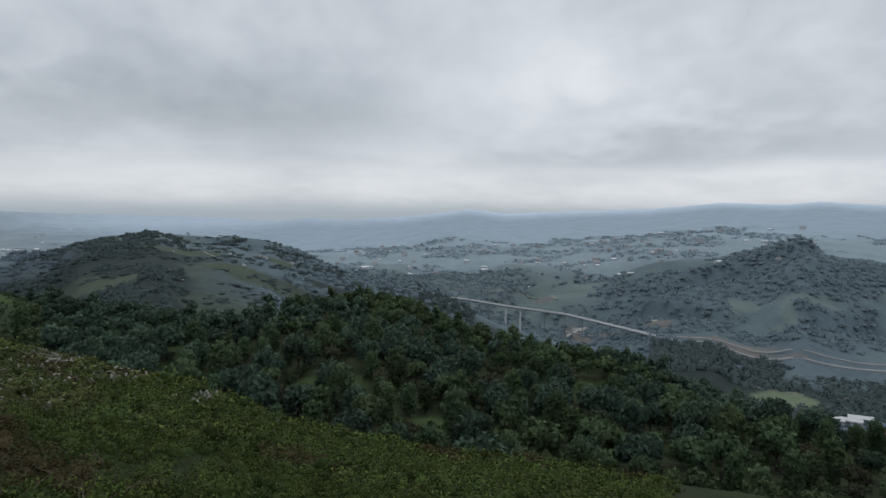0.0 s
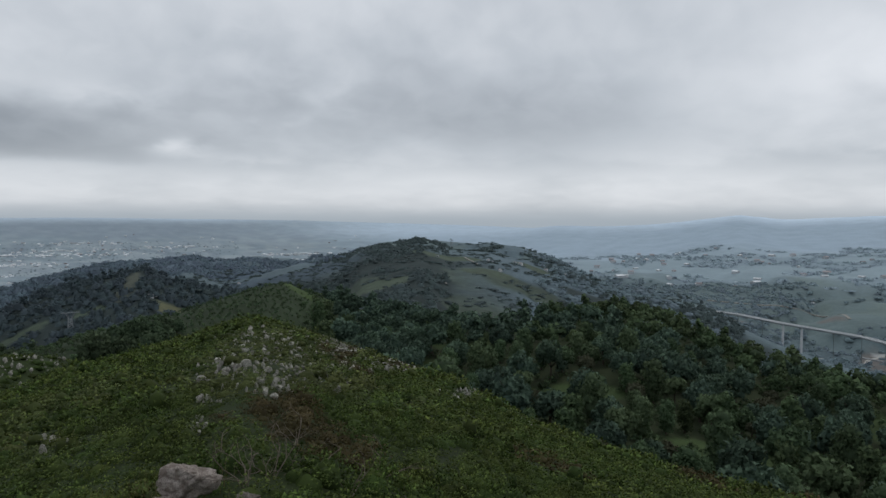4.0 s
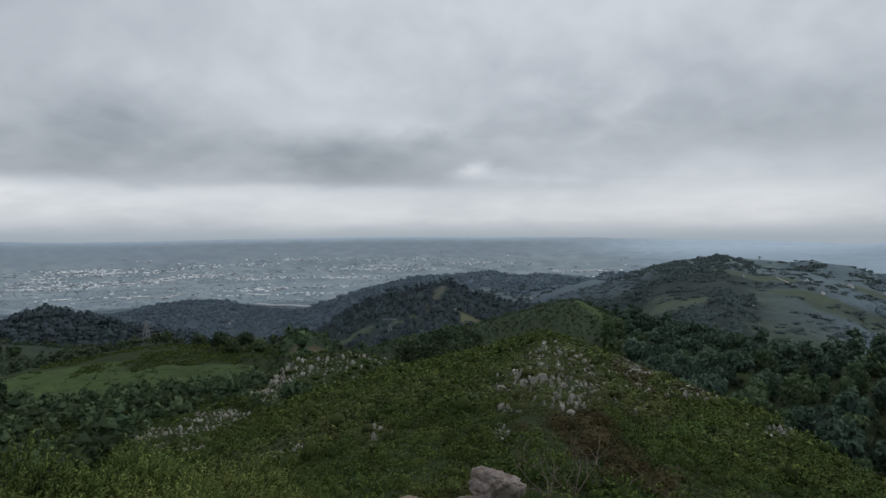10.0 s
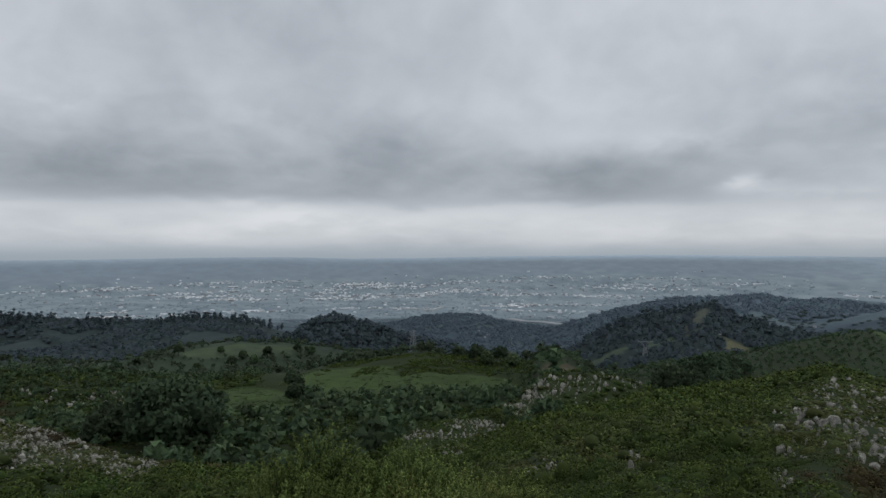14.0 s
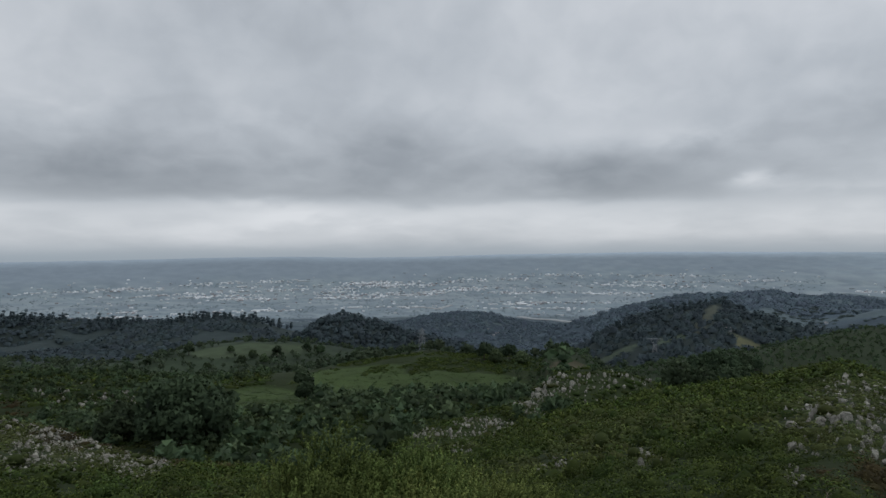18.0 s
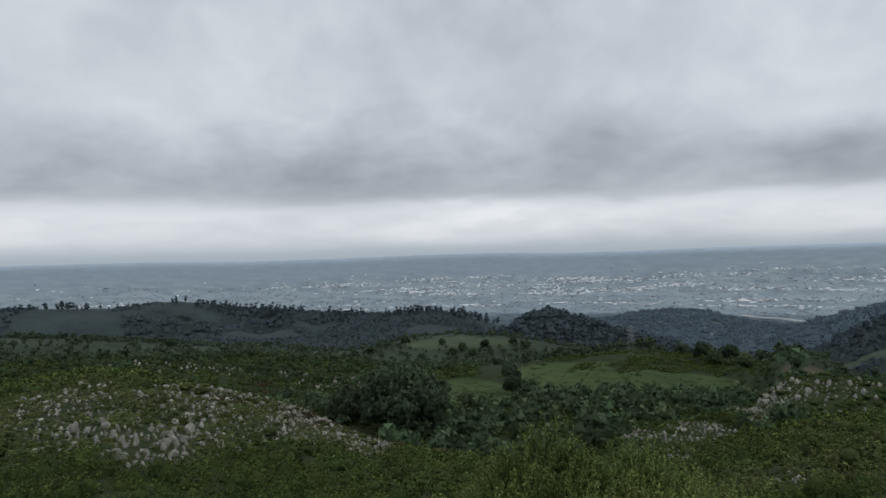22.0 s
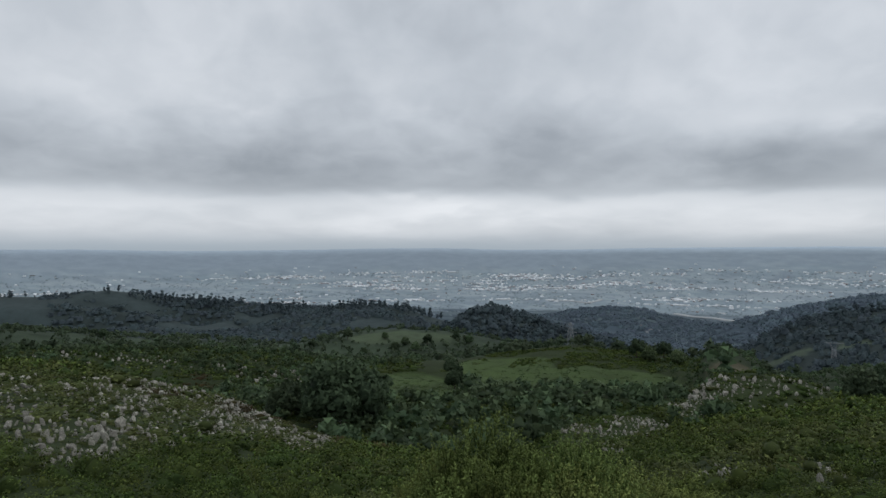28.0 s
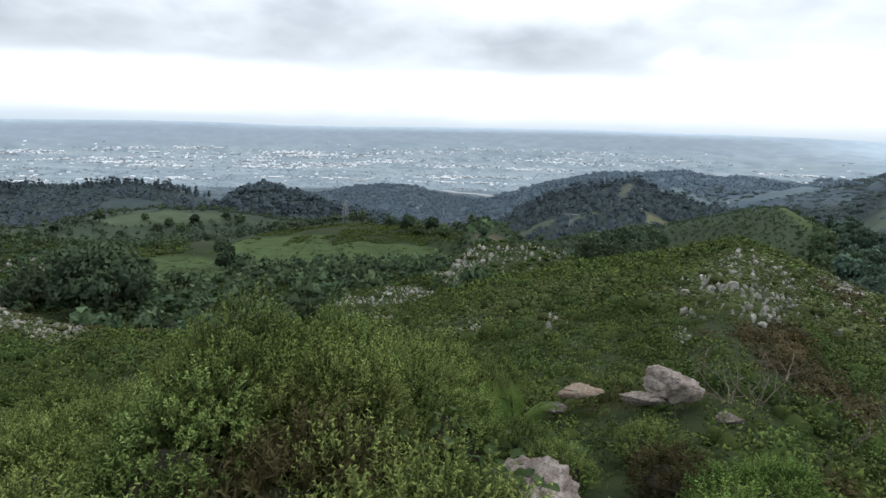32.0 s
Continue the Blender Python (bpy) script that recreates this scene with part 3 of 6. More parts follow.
def ground_material():
    m = bpy.data.materials.new("ground_cover")
    m.use_nodes = True
    s = Nodes(m.node_tree)
    out, b = s.put("ShaderNodeOutputMaterial"), s.put("ShaderNodeBsdfPrincipled")
    s.wire(b.outputs[0], out.inputs[0])
    co = s.put("ShaderNodeTexCoord").outputs["Object"]
    kind = s.put("ShaderNodeAttribute", attribute_name="hazed_land_cover")
    fine, mid, broad = s.noise(co, 2.5, 6.0, 0.65), s.noise(co, 0.12, 5.0, 0.6), s.noise(co, 0.012, 6.0, 0.6)
    f = s.math("ADD", s.math("MULTIPLY", fine, 0.5), s.math("ADD", s.math("MULTIPLY", mid, 0.5), s.math("MULTIPLY", broad, 0.7)))
    f = s.smooth(f, 0.6, 1.1, 0.6, 1.4)
    f = s.math("ADD", 1.0, s.math("MULTIPLY", s.math("SUBTRACT", f, 1.0), kind.outputs["Alpha"]))
    sc = s.put("ShaderNodeVectorMath", operation="SCALE")
    s.wire(kind.outputs["Color"], sc.inputs[0])
    s.wire(f, sc.inputs["Scale"])
    s.wire(sc.outputs[0], b.inputs["Base Color"])
    b.inputs["Roughness"].default_value, b.inputs["Specular IOR Level"].default_value = 0.9, 0.1
    bp = s.put("ShaderNodeBump")
    bp.inputs["Strength"].default_value, bp.inputs["Distance"].default_value = 0.5, 0.05
    s.wire(fine, bp.inputs["Height"])
    s.wire(bp.outputs[0], b.inputs["Normal"])
    return m


def sheet(name, verts, faces, mats, slots=None, smooth=True, normals=None):
    """A mesh from arrays; faces all of one size."""
    me = bpy.data.meshes.new(name)
    v, f = np.asarray(verts, np.float32), np.asarray(faces, np.int32)
    k = f.shape[1]
    me.vertices.add(len(v))
    me.vertices.foreach_set("co", v.ravel())
    me.loops.add(f.size)
    me.loops.foreach_set("vertex_index", f.ravel())
    me.polygons.add(len(f))
    me.polygons.foreach_set("loop_start", np.arange(0, f.size, k, dtype=np.int32))
    for m in mats:
        me.materials.append(m)
    if slots is not None:
        me.polygons.foreach_set("material_index", np.asarray(slots, np.int32))
    me.polygons.foreach_set("use_smooth", np.full(len(f), smooth))
    me.update(calc_edges=True)
    me.validate()
    if normals is not None:
        me.normals_split_custom_set_from_vertices(normals)
    return me


def build_ground():
    azs = np.concatenate([np.arange(-52, 138, 0.45), np.arange(138, 308, 5.0)])
    ds = np.concatenate([[0.001, 0.4], np.geomspace(0.9, 60, 60), np.geomspace(61.5, 4980, 330)])
    A, D = np.meshgrid(azs, ds, indexing="ij")
    X, Y = polar(A, D)
    Z = land(X, Y)
    n, m = A.shape
    i, j = np.meshgrid(np.arange(n), np.arange(m - 1), indexing="ij")
    i2 = (i + 1) % n
    q = np.stack([i * m + j, i * m + j + 1, i2 * m + j + 1, i2 * m + j], -1).reshape(-1, 4)
    me = sheet("ground", np.stack([X, Y, Z], -1).reshape(-1, 3), q, [ground_material()])
    col = np.ones((n * m, 4), np.float32)
    col[:, :3] = hazed_land_colour(X.ravel(), Y.ravel())
    # mottling weakens with distance, to paint the low contrast of haze
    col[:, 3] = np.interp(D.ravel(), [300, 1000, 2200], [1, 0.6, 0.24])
    me.attributes.new("hazed_land_cover", "FLOAT_COLOR", "POINT").data.foreach_set("color", col.ravel())
    ob = new("ground", me)
    return tagged(ob, "green heath hilltop sinking to woods, fields and hazy plain", "ground", kind="structure")


ground = build_ground()

# ---------------------------------------------------------------- kit for things and parts
def give(me, name, values):
    me.attributes.new(name, "FLOAT", "POINT").data.foreach_set("value", np.asarray(values, np.float32))


def part(name, me, parent, label=""):
    """Links a mesh as one part under a thing."""
    ob = new(name, me)
    ob.parent = parent
    return tagged(ob, label) if label else ob


def thing(name, label, category, group="", kind="", at=None):
    ob = new(name)
    ob.empty_display_size = 0.2
    if at is not None:
        ob.matrix_world = at
    return tagged(ob, label, category, group, kind)


def unit(v):
    return v / np.maximum(np.linalg.norm(v, axis=-1, keepdims=True), 1e-9)


def box_bm(bm, size, at=(0, 0, 0), turn=None):
    m = Matrix.Translation(at) @ (turn or Matrix()) @ Matrix.Diagonal((*size, 1))
    bmesh.ops.create_cube(bm, size=1, matrix=m)


def mesh_of(name, bm, mats):
    me = bpy.data.meshes.new(name)
    bm.to_mesh(me)
    bm.free()
    for m in mats:
        me.materials.append(m)
    return me


def bar(bm, a, b, r, sides=4, r2=None):
    """A thin bar from a to b."""
    a, b = Vector(a), Vector(b)
    m = Matrix.Translation((a + b) / 2) @ (b - a).to_track_quat("Z", "Y").to_matrix().to_4x4()
    bmesh.ops.create_cone(bm, cap_ends=True, segments=sides, radius1=r, radius2=r if r2 is None else r2, depth=(b - a).length, matrix=m)


# ---- trees
def ball(level):
    """Verts and faces of a coarse ball: 8 faces at level 0, 20 at level 1; below 0 an open dome."""
    if level == 0:
        return np.array([(1, 0, 0), (-1, 0, 0), (0, 1, 0), (0, -1, 0), (0, 0, 1), (0, 0, -1)], float), np.array([(0, 2, 4), (2, 1, 4), (1, 3, 4), (3, 0, 4), (2, 0, 5), (1, 2, 5), (3, 1, 5), (0, 3, 5)])
    if level < 0:
        a = np.arange(5) * 1.2566
        v = [(math.cos(t) * 1.12, math.sin(t) * 1.12, -1.3) for t in a] + [(math.cos(t + 0.6) * 0.78, math.sin(t + 0.6) * 0.78, 0.5) for t in a] + [(0, 0, 1)]
        return np.array(v), np.array([t for i in range(5) for j in [(i + 1) % 5] for t in ((i, j, i + 5), (j, j + 5, i + 5), (i + 5, j + 5, 10))])
    bm = bmesh.new()
    bmesh.ops.create_icosphere(bm, subdivisions=level, radius=1.0)
    bm.verts.index_update()
    out = np.array([v.co[:] for v in bm.verts]), np.array([[v.index for v in f.verts] for f in bm.faces])
    bm.free()
    return out


def crown_cards(rng, lobes, n, size, flat=0.75, up=0.4, level=1, clumps=0):
    """A crown: dense inner lobes, and leaf sprays gathered in rounded clumps that bulge from them. Returns verts,
    tris, tone with painted shade, normals.
    """
    lobes = np.array(lobes, float)
    w = lobes[:, 3] ** 2
    shell = lobes
    if clumps:
        k = rng.choice(len(lobes), clumps, p=w / w.sum())
        u = unit(rng.normal(size=(clumps, 3)) + [0, 0, 0.35])
        c = lobes[k, :3] + u * (lobes[k, 3] * rng.uniform(0.7, 0.92, clumps))[:, None] * [1, 1, flat]
        shell = np.column_stack([c, lobes[k, 3] * rng.uniform(0.24, 0.42, clumps)])
    V, F, T, D, base = [], [], [], [], 0
    if n:
        k = rng.integers(0, len(shell), n)
        u = unit(rng.normal(size=(n, 3)) + [0, 0, 0.3])
        depth = rng.uniform(0.82, 1.12, n)
        c = shell[k, :3] + u * (shell[k, 3] * depth)[:, None] * [1, 1, 0.85 if clumps else flat]
        if clumps:
            j, some = rng.integers(0, len(lobes), n), rng.uniform(size=n) < 0.3
            c[some] = (lobes[j, :3] + u * (lobes[j, 3] * rng.uniform(0.72, 0.95, n))[:, None] * [1, 1, flat])[some]
            depth[some] -= 0.14
        nrm = unit(u + rng.normal(size=(n, 3)) * 0.6)
        t = unit(np.cross(nrm, rng.normal(size=(n, 3))))
        b = np.cross(nrm, t)
        s = size * rng.uniform(0.6, 1.3, n)[:, None]
        V.append(np.stack([c - t * s - b * s * 0.35, c + t * s * 0.8 - b * s * 0.5, c + b * s * 0.9 + nrm * s * 0.2], 1).reshape(-1, 3))
        F.append(np.arange(3 * n).reshape(-1, 3))
        # outer sprays lighter, inner ones darker: shade painted by depth
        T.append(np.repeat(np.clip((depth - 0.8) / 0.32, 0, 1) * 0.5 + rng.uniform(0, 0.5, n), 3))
        D.append(np.repeat(unit(u + nrm * 0.9 + [0, 0, up]), 3, 0))
        base = 3 * n
    bv, bf = ball(level)
    for x, y, z, r in lobes:
        swell = rng.uniform(0.62, 0.86, (len(bv), 1)) * (0.8 if clumps else 1 if n else 1.15)
        V.append(np.array([x, y, z]) + bv * swell * r * [1, 1, flat])
        F.append(bf + base)
        # inner lobes keep the darkest tone, painted as the crown's shaded inside
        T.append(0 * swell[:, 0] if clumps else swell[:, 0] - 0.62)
        D.append(unit(bv * [0.6, 0.6, 0] + [0, 0, 1.0]) if level < 0 else unit(bv + [0, 0, up]))
        base += len(bv)
    V, T = np.concatenate(V), np.concatenate(T)
    lo, hi = V[:, 2].min(), V[:, 2].max()
    # tone rises towards the top: skylight painted into the leaf colour
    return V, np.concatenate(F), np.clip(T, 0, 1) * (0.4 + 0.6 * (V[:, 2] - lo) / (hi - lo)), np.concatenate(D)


def lobes_round(rng, h, r, n=9, base=0.16):
    """Lobes of a broad crown of height h and radius r."""
    out = [(0, 0, h * (base + (1 - base) * 0.48), min(r * 0.74, h * 0.5))]
    for i in range(n):
        a, q = 6.28 * i / n + rng.uniform(-0.4, 0.4), rng.uniform(0.4, 0.66)
        z = h * (base + 0.14 + (0.66 - base) * rng.uniform() * (1.25 - q))
        out.append((math.cos(a) * r * q, math.sin(a) * r * q, z, min(r, h) * rng.uniform(0.3, 0.44)))
    return out


def lobes_tall(rng, h, r, n=9, base=0.12):
    return [(rng.normal() * r * 0.22, rng.normal() * r * 0.22, h * (base + (0.93 - base) * (i + 0.5) / n), r * (0.62 + 0.38 * math.sin(3.0 * (i + 0.8) / n))) for i in range(n)]


def lobes_canopy(rng, h, r, n=4):
    """The tops of a grove that grow into one another."""
    return [(math.cos(a) * r * q, math.sin(a) * r * q, rng.uniform(-0.1, 0.5), r * rng.uniform(0.3, 0.5)) for a, q in zip(rng.uniform(0, 6.28, n), rng.uniform(0.1, 0.9, n))]


def lobes_pine(rng, h, r, n=6):
    out = []
    for i in range(n):
        a = rng.uniform(0, 6.28)
        out.append((math.cos(a) * r * 0.45, math.sin(a) * r * 0.45, h * rng.uniform(0.25, 0.9), r * rng.uniform(0.34, 0.55)))
    return out + [(0, 0, h * 0.93, r * 0.35)]


def trunk_mesh(rng, h, r, limbs=4):
    bm = bmesh.new()
    p, spot_at = Vector((0, 0, -0.4)), []
    for i in range(5):
        q = p + Vector((rng.normal() * r * 0.5, rng.normal() * r * 0.5, h / 5))
        bar(bm, p, q, r * (1.15 - 0.17 * i), 7, r * (1.15 - 0.17 * (i + 1)))
        spot_at.append(q)
        p = q
    for i in range(limbs):
        a = rng.uniform(0, 6.28)
        s0 = spot_at[1 + i % 3]
        e = s0 + Vector((math.cos(a) * h * 0.3, math.sin(a) * h * 0.3, h * 0.32))
        bar(bm, s0, e, r * 0.45, 5, r * 0.12)
    return mesh_of("trunk", bm, [bark])


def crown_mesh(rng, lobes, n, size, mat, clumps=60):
    v, f, tip_shade, nr = crown_cards(rng, lobes, n, size, 0.85, 0.4, 1, clumps)
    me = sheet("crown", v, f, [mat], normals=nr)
    give(me, "tip_shade", tip_shade)
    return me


def make_tree(seed, h, r, style, mat, n, size, label, category="tree", group="", clumps=60):
    rng = np.random.default_rng(seed)
    t = thing("tree", label, category, group)
    lobes = {"round": lobes_round, "tall": lobes_tall, "pine": lobes_pine}[style](rng, h, r)
    part("trunk", trunk_mesh(rng, h * 0.72, 0.028 * h + 0.03), t)
    part("crown", crown_mesh(rng, lobes, n, size, mat, clumps), t)
    return t


def drop_spare(ob):
    """Removes a pattern thing once its copies stand."""
    for o in [*ob.children_recursive, ob]:
        bpy.data.objects.remove(o)


def scatter_mesh(name, rng, kits, spots, sizes, mat, wide=None, turn=None):
    """Many plants joined into one mesh. kits: (verts, faces, tip) of unit height; spots: x, y, z rows."""
    V, F, T, N, D, base = [], [], [], [], [], 0
    pick = rng.integers(0, len(kits), len(spots))
    turn = rng.uniform(0, 6.28, len(spots)) if turn is None else turn
    for k, (v, f, tip_shade, nr) in enumerate(kits):
        ids = np.nonzero(pick == k)[0]
        if not len(ids):
            continue
        c, s = np.cos(turn[ids])[:, None], np.sin(turn[ids])[:, None]
        h = sizes[ids][:, None]
        wd = h if wide is None else wide[ids][:, None]
        x = (v[None, :, 0] * c - v[None, :, 1] * s) * wd + spots[ids, 0:1]
        y = (v[None, :, 0] * s + v[None, :, 1] * c) * wd + spots[ids, 1:2]
        z = v[None, :, 2] * h + spots[ids, 2:3]
        V.append(np.stack([x, y, z], -1).reshape(-1, 3))
        F.append((f[None] + (np.arange(len(ids)) * len(v))[:, None, None]).reshape(-1, f.shape[1]) + base)
        T.append(np.tile(tip_shade, len(ids)))
        if nr is not None:
            D.append(np.stack([nr[None, :, 0] * c - nr[None, :, 1] * s, nr[None, :, 0] * s + nr[None, :, 1] * c, np.repeat(nr[None, :, 2], len(ids), 0)], -1).reshape(-1, 3))
        N.append(np.repeat(rng.uniform(0, 1, len(ids)), len(v)))
        base += len(ids) * len(v)
    me = sheet(name, np.concatenate(V), np.concatenate(F), [mat], smooth=bool(D), normals=np.concatenate(D) if D else None)
    give(me, "tip_shade", np.concatenate(T))
    give(me, "tint", np.concatenate(N))
    return new(name, me)


def area_spots(rng, n, az0, az1, d0, d1):
    """n places spread evenly over a sector of land: bearing and distance."""
    return rng.uniform(az0, az1, n), np.sqrt(rng.uniform(d0 * d0, d1 * d1, n))


def on_land(az, d, lift=0.0):
    x, y = polar(az, d)
    return np.stack([x, y, land(x, y) + lift], -1)


def spaced(az, d, gap, keep=None):
    """Thins places so that none stand closer than gap. Returns indices."""
    x, y = polar(az, d)
    cell, out = {}, []
    for i in range(len(az)):
        if keep is not None and not keep[i]:
            continue
        g = gap[i] if np.ndim(gap) else gap
        cx, cy = int(x[i] // g), int(y[i] // g)
        if all((x[i] - x[j]) ** 2 + (y[i] - y[j]) ** 2 > g * g for a in (-1, 0, 1) for b in (-1, 0, 1) for j in cell.get((cx + a, cy + b), ())):
            cell.setdefault((cx, cy), []).append(i)
            out.append(i)
    return np.array(out, int)


# ---- low growth
def sprig_shape(rng, spines, long=0.16):
    """One shoot of unit length along z: a thin stem with spines round it. Returns verts, tris, tip."""
    v, tip_shade = [], []

    def tri(a, b, c, ta, tb, tc):
        v.extend([a, b, c])
        tip_shade.extend([ta, tb, tc])

    w = 0.03
    tri((-w, 0, 0), (w, 0, 0), (0, 0, 1.0), 0, 0, 0.3)
    for i in range(spines):
        z = 0.1 + 0.9 * (i + rng.uniform(0, 1)) / spines
        a = i * 2.4 + rng.uniform(-0.4, 0.4)
        L = long * (1.3 - 0.75 * z) * rng.uniform(0.8, 1.2)
        o = np.array([math.cos(a), math.sin(a), 0])
        s = np.array([-math.sin(a), math.cos(a), 0]) * 0.06
        p = np.array([0, 0, z])
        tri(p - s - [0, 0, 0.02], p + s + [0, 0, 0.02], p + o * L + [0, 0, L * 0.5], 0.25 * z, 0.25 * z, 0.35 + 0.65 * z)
    return np.array(v, float), np.array(tip_shade)


def bush_shape(seed, shoots, spines, shoot_len=0.34, r=0.5, long=0.16, spread=0.55, knobs=5):
    """A dense spiny bush about 1 high and 1 wide: shoots that point outwards from rounded knobs over a dome."""
    rng = np.random.default_rng(seed)
    mounds = [(0, 0, 0.28, 0.36)]
    for i in range(knobs):
        u = unit(rng.normal(size=3) * [1, 1, 0.7] + [0, 0, 0.35])
        q = rng.uniform(0.6, 1.0)
        mounds.append((u[0] * r * 0.72 * q, u[1] * r * 0.72 * q, 0.26 + abs(u[2]) * 0.4 * q, rng.uniform(0.1, 0.2)))
    mounds = np.array(mounds)
    w = mounds[:, 3] ** 1.5
    pick = rng.choice(len(mounds), shoots, p=w / w.sum())
    shade = rng.uniform(0.6, 1.0, len(mounds))
    V, T = [], []
    for i in range(shoots):
        m = mounds[pick[i]]
        u = unit(rng.normal(size=3) * [1, 1, 0.8] + [0, 0, 0.4])
        p = m[:3] + u * m[3] * rng.uniform(0.75, 1.0)
        if u[2] < -0.3 or p[2] < -0.1 or np.any((np.linalg.norm(p - mounds[:, :3], axis=1) < mounds[:, 3] * 0.66)):
            continue
        ax = unit(u + rng.normal(size=3) * 0.3 + [0, 0, spread])
        t = unit(np.cross(ax, rng.normal(size=3)))
        b = np.cross(ax, t)
        v, tip_shade = sprig_shape(rng, spines, long)
        L = shoot_len * rng.uniform(0.55, 1.3)
        V.append(p + (v[:, :1] * t + v[:, 1:2] * b + v[:, 2:] * ax) * L)
        # lower shoots are darkened: the bush's shade painted into the tone
        T.append(tip_shade * np.clip(0.7 + 0.5 * p[2], 0, 1) * shade[pick[i]] * rng.uniform(0.6, 1.0))
    V = np.concatenate(V)
    return V, np.arange(len(V)).reshape(-1, 3), np.concatenate(T), None


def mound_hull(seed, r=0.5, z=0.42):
    """A near-black uneven dome that stands in for the shaded inside of a bush."""
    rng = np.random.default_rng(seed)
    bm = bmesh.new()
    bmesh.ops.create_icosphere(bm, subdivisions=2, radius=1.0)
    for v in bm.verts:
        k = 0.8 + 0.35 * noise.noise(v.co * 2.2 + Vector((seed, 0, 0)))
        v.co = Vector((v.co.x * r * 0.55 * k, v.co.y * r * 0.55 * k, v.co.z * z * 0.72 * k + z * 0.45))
    return mesh_of("twiggy_core", bm, [stem_and_shade])


def tuft_shape(seed, n, r=0.5, h=0.6, leaf=0.2, knobs=5):
    """A low cushion of growth: several small domes closely set with leafy points."""
    rng = np.random.default_rng(seed)
    dome = np.array([(0, 0, 0.05, 0.62)] + [(math.cos(a) * q, math.sin(a) * q, rng.uniform(-0.1, 0.35), rng.uniform(0.24, 0.42)) for a, q in zip(rng.uniform(0, 6.28, knobs), rng.uniform(0.35, 0.75, knobs))])
    k = rng.choice(len(dome), n, p=dome[:, 3] ** 2 / (dome[:, 3] ** 2).sum())
    u = unit(rng.normal(size=(n, 3)) * [1, 1, 0.75] + [0, 0, 0.5])
    c = (dome[k, :3] + u * (dome[k, 3] * rng.uniform(0.86, 1.06, n))[:, None]) * [r, r, h]
    t = unit(np.cross(u, rng.normal(size=(n, 3))))
    m = np.cross(u, t)
    L = leaf * rng.uniform(0.6, 1.4, (n, 1))
    p = unit(m * 0.8 + u * rng.uniform(0.2, 0.9, (n, 1)) + [0, 0, 0.15])
    V = [np.stack([c - t * L * 0.42, c + t * L * 0.42, c + p * L], 1).reshape(-1, 3)]
    # leaves low on the cushion are darker: painted shade
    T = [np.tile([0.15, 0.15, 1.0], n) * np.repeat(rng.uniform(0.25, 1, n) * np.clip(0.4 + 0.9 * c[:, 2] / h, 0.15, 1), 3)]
    D = [np.repeat(unit(u + unit(rng.normal(size=(n, 3))) * 0.9 + [0, 0, 0.3]), 3, 0)]
    F, base = [np.arange(3 * n).reshape(-1, 3)], 3 * n
    bv, bf = ball(-1)
    for x, y, z, q in dome[:2]:
        swell = rng.uniform(0.6, 0.85, (len(bv), 1))
        V.append((np.array([x, y, z]) + bv * swell * q) * [r, r, h])
        F.append(bf + base)
        # inner domes nearly dark, painted as the shaded gaps between leaves
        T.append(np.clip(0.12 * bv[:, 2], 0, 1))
        D.append(unit(bv + [0, 0, 0.35]))
        base += len(bv)
    return np.concatenate(V), np.concatenate(F), np.concatenate(T), np.concatenate(D)


# ---- rock
def rock_mesh(name, seed, sub, mat, squash=(1, 0.8, 0.7), rough=0.35, facet=5):
    """A broken limestone block: cut by planes, then worn and pitted."""
    rng = np.random.default_rng(seed)
    bm = bmesh.new()
    bmesh.ops.create_icosphere(bm, subdivisions=sub, radius=1.0)
    cuts = [(Vector(unit(rng.normal(size=3))), rng.uniform(0.42, 0.8)) for _ in range(facet + 4)]
    off = Vector(rng.uniform(-9, 9, 3))
    for v in bm.verts:
        p = v.co.copy()
        for nrm, dist in cuts:
            over = p.dot(nrm) - dist
            if over > 0:
                p -= nrm * over * 0.9
        p *= 1 + rough * 0.3 * noise.fractal(p * 2.0 + off, 1.0, 2.0, 4) - rough * 0.22 * (1 - abs(noise.noise(p * 3.4 - off)) * 3) ** 2 * (abs(noise.noise(p * 3.4 - off)) < 0.33)
        v.co = Vector((p.x * squash[0], p.y * squash[1], p.z * squash[2]))
    me = mesh_of(name, bm, [mat])
    me.polygons.foreach_set("use_smooth", [sub > 3] * len(me.polygons))
    return me


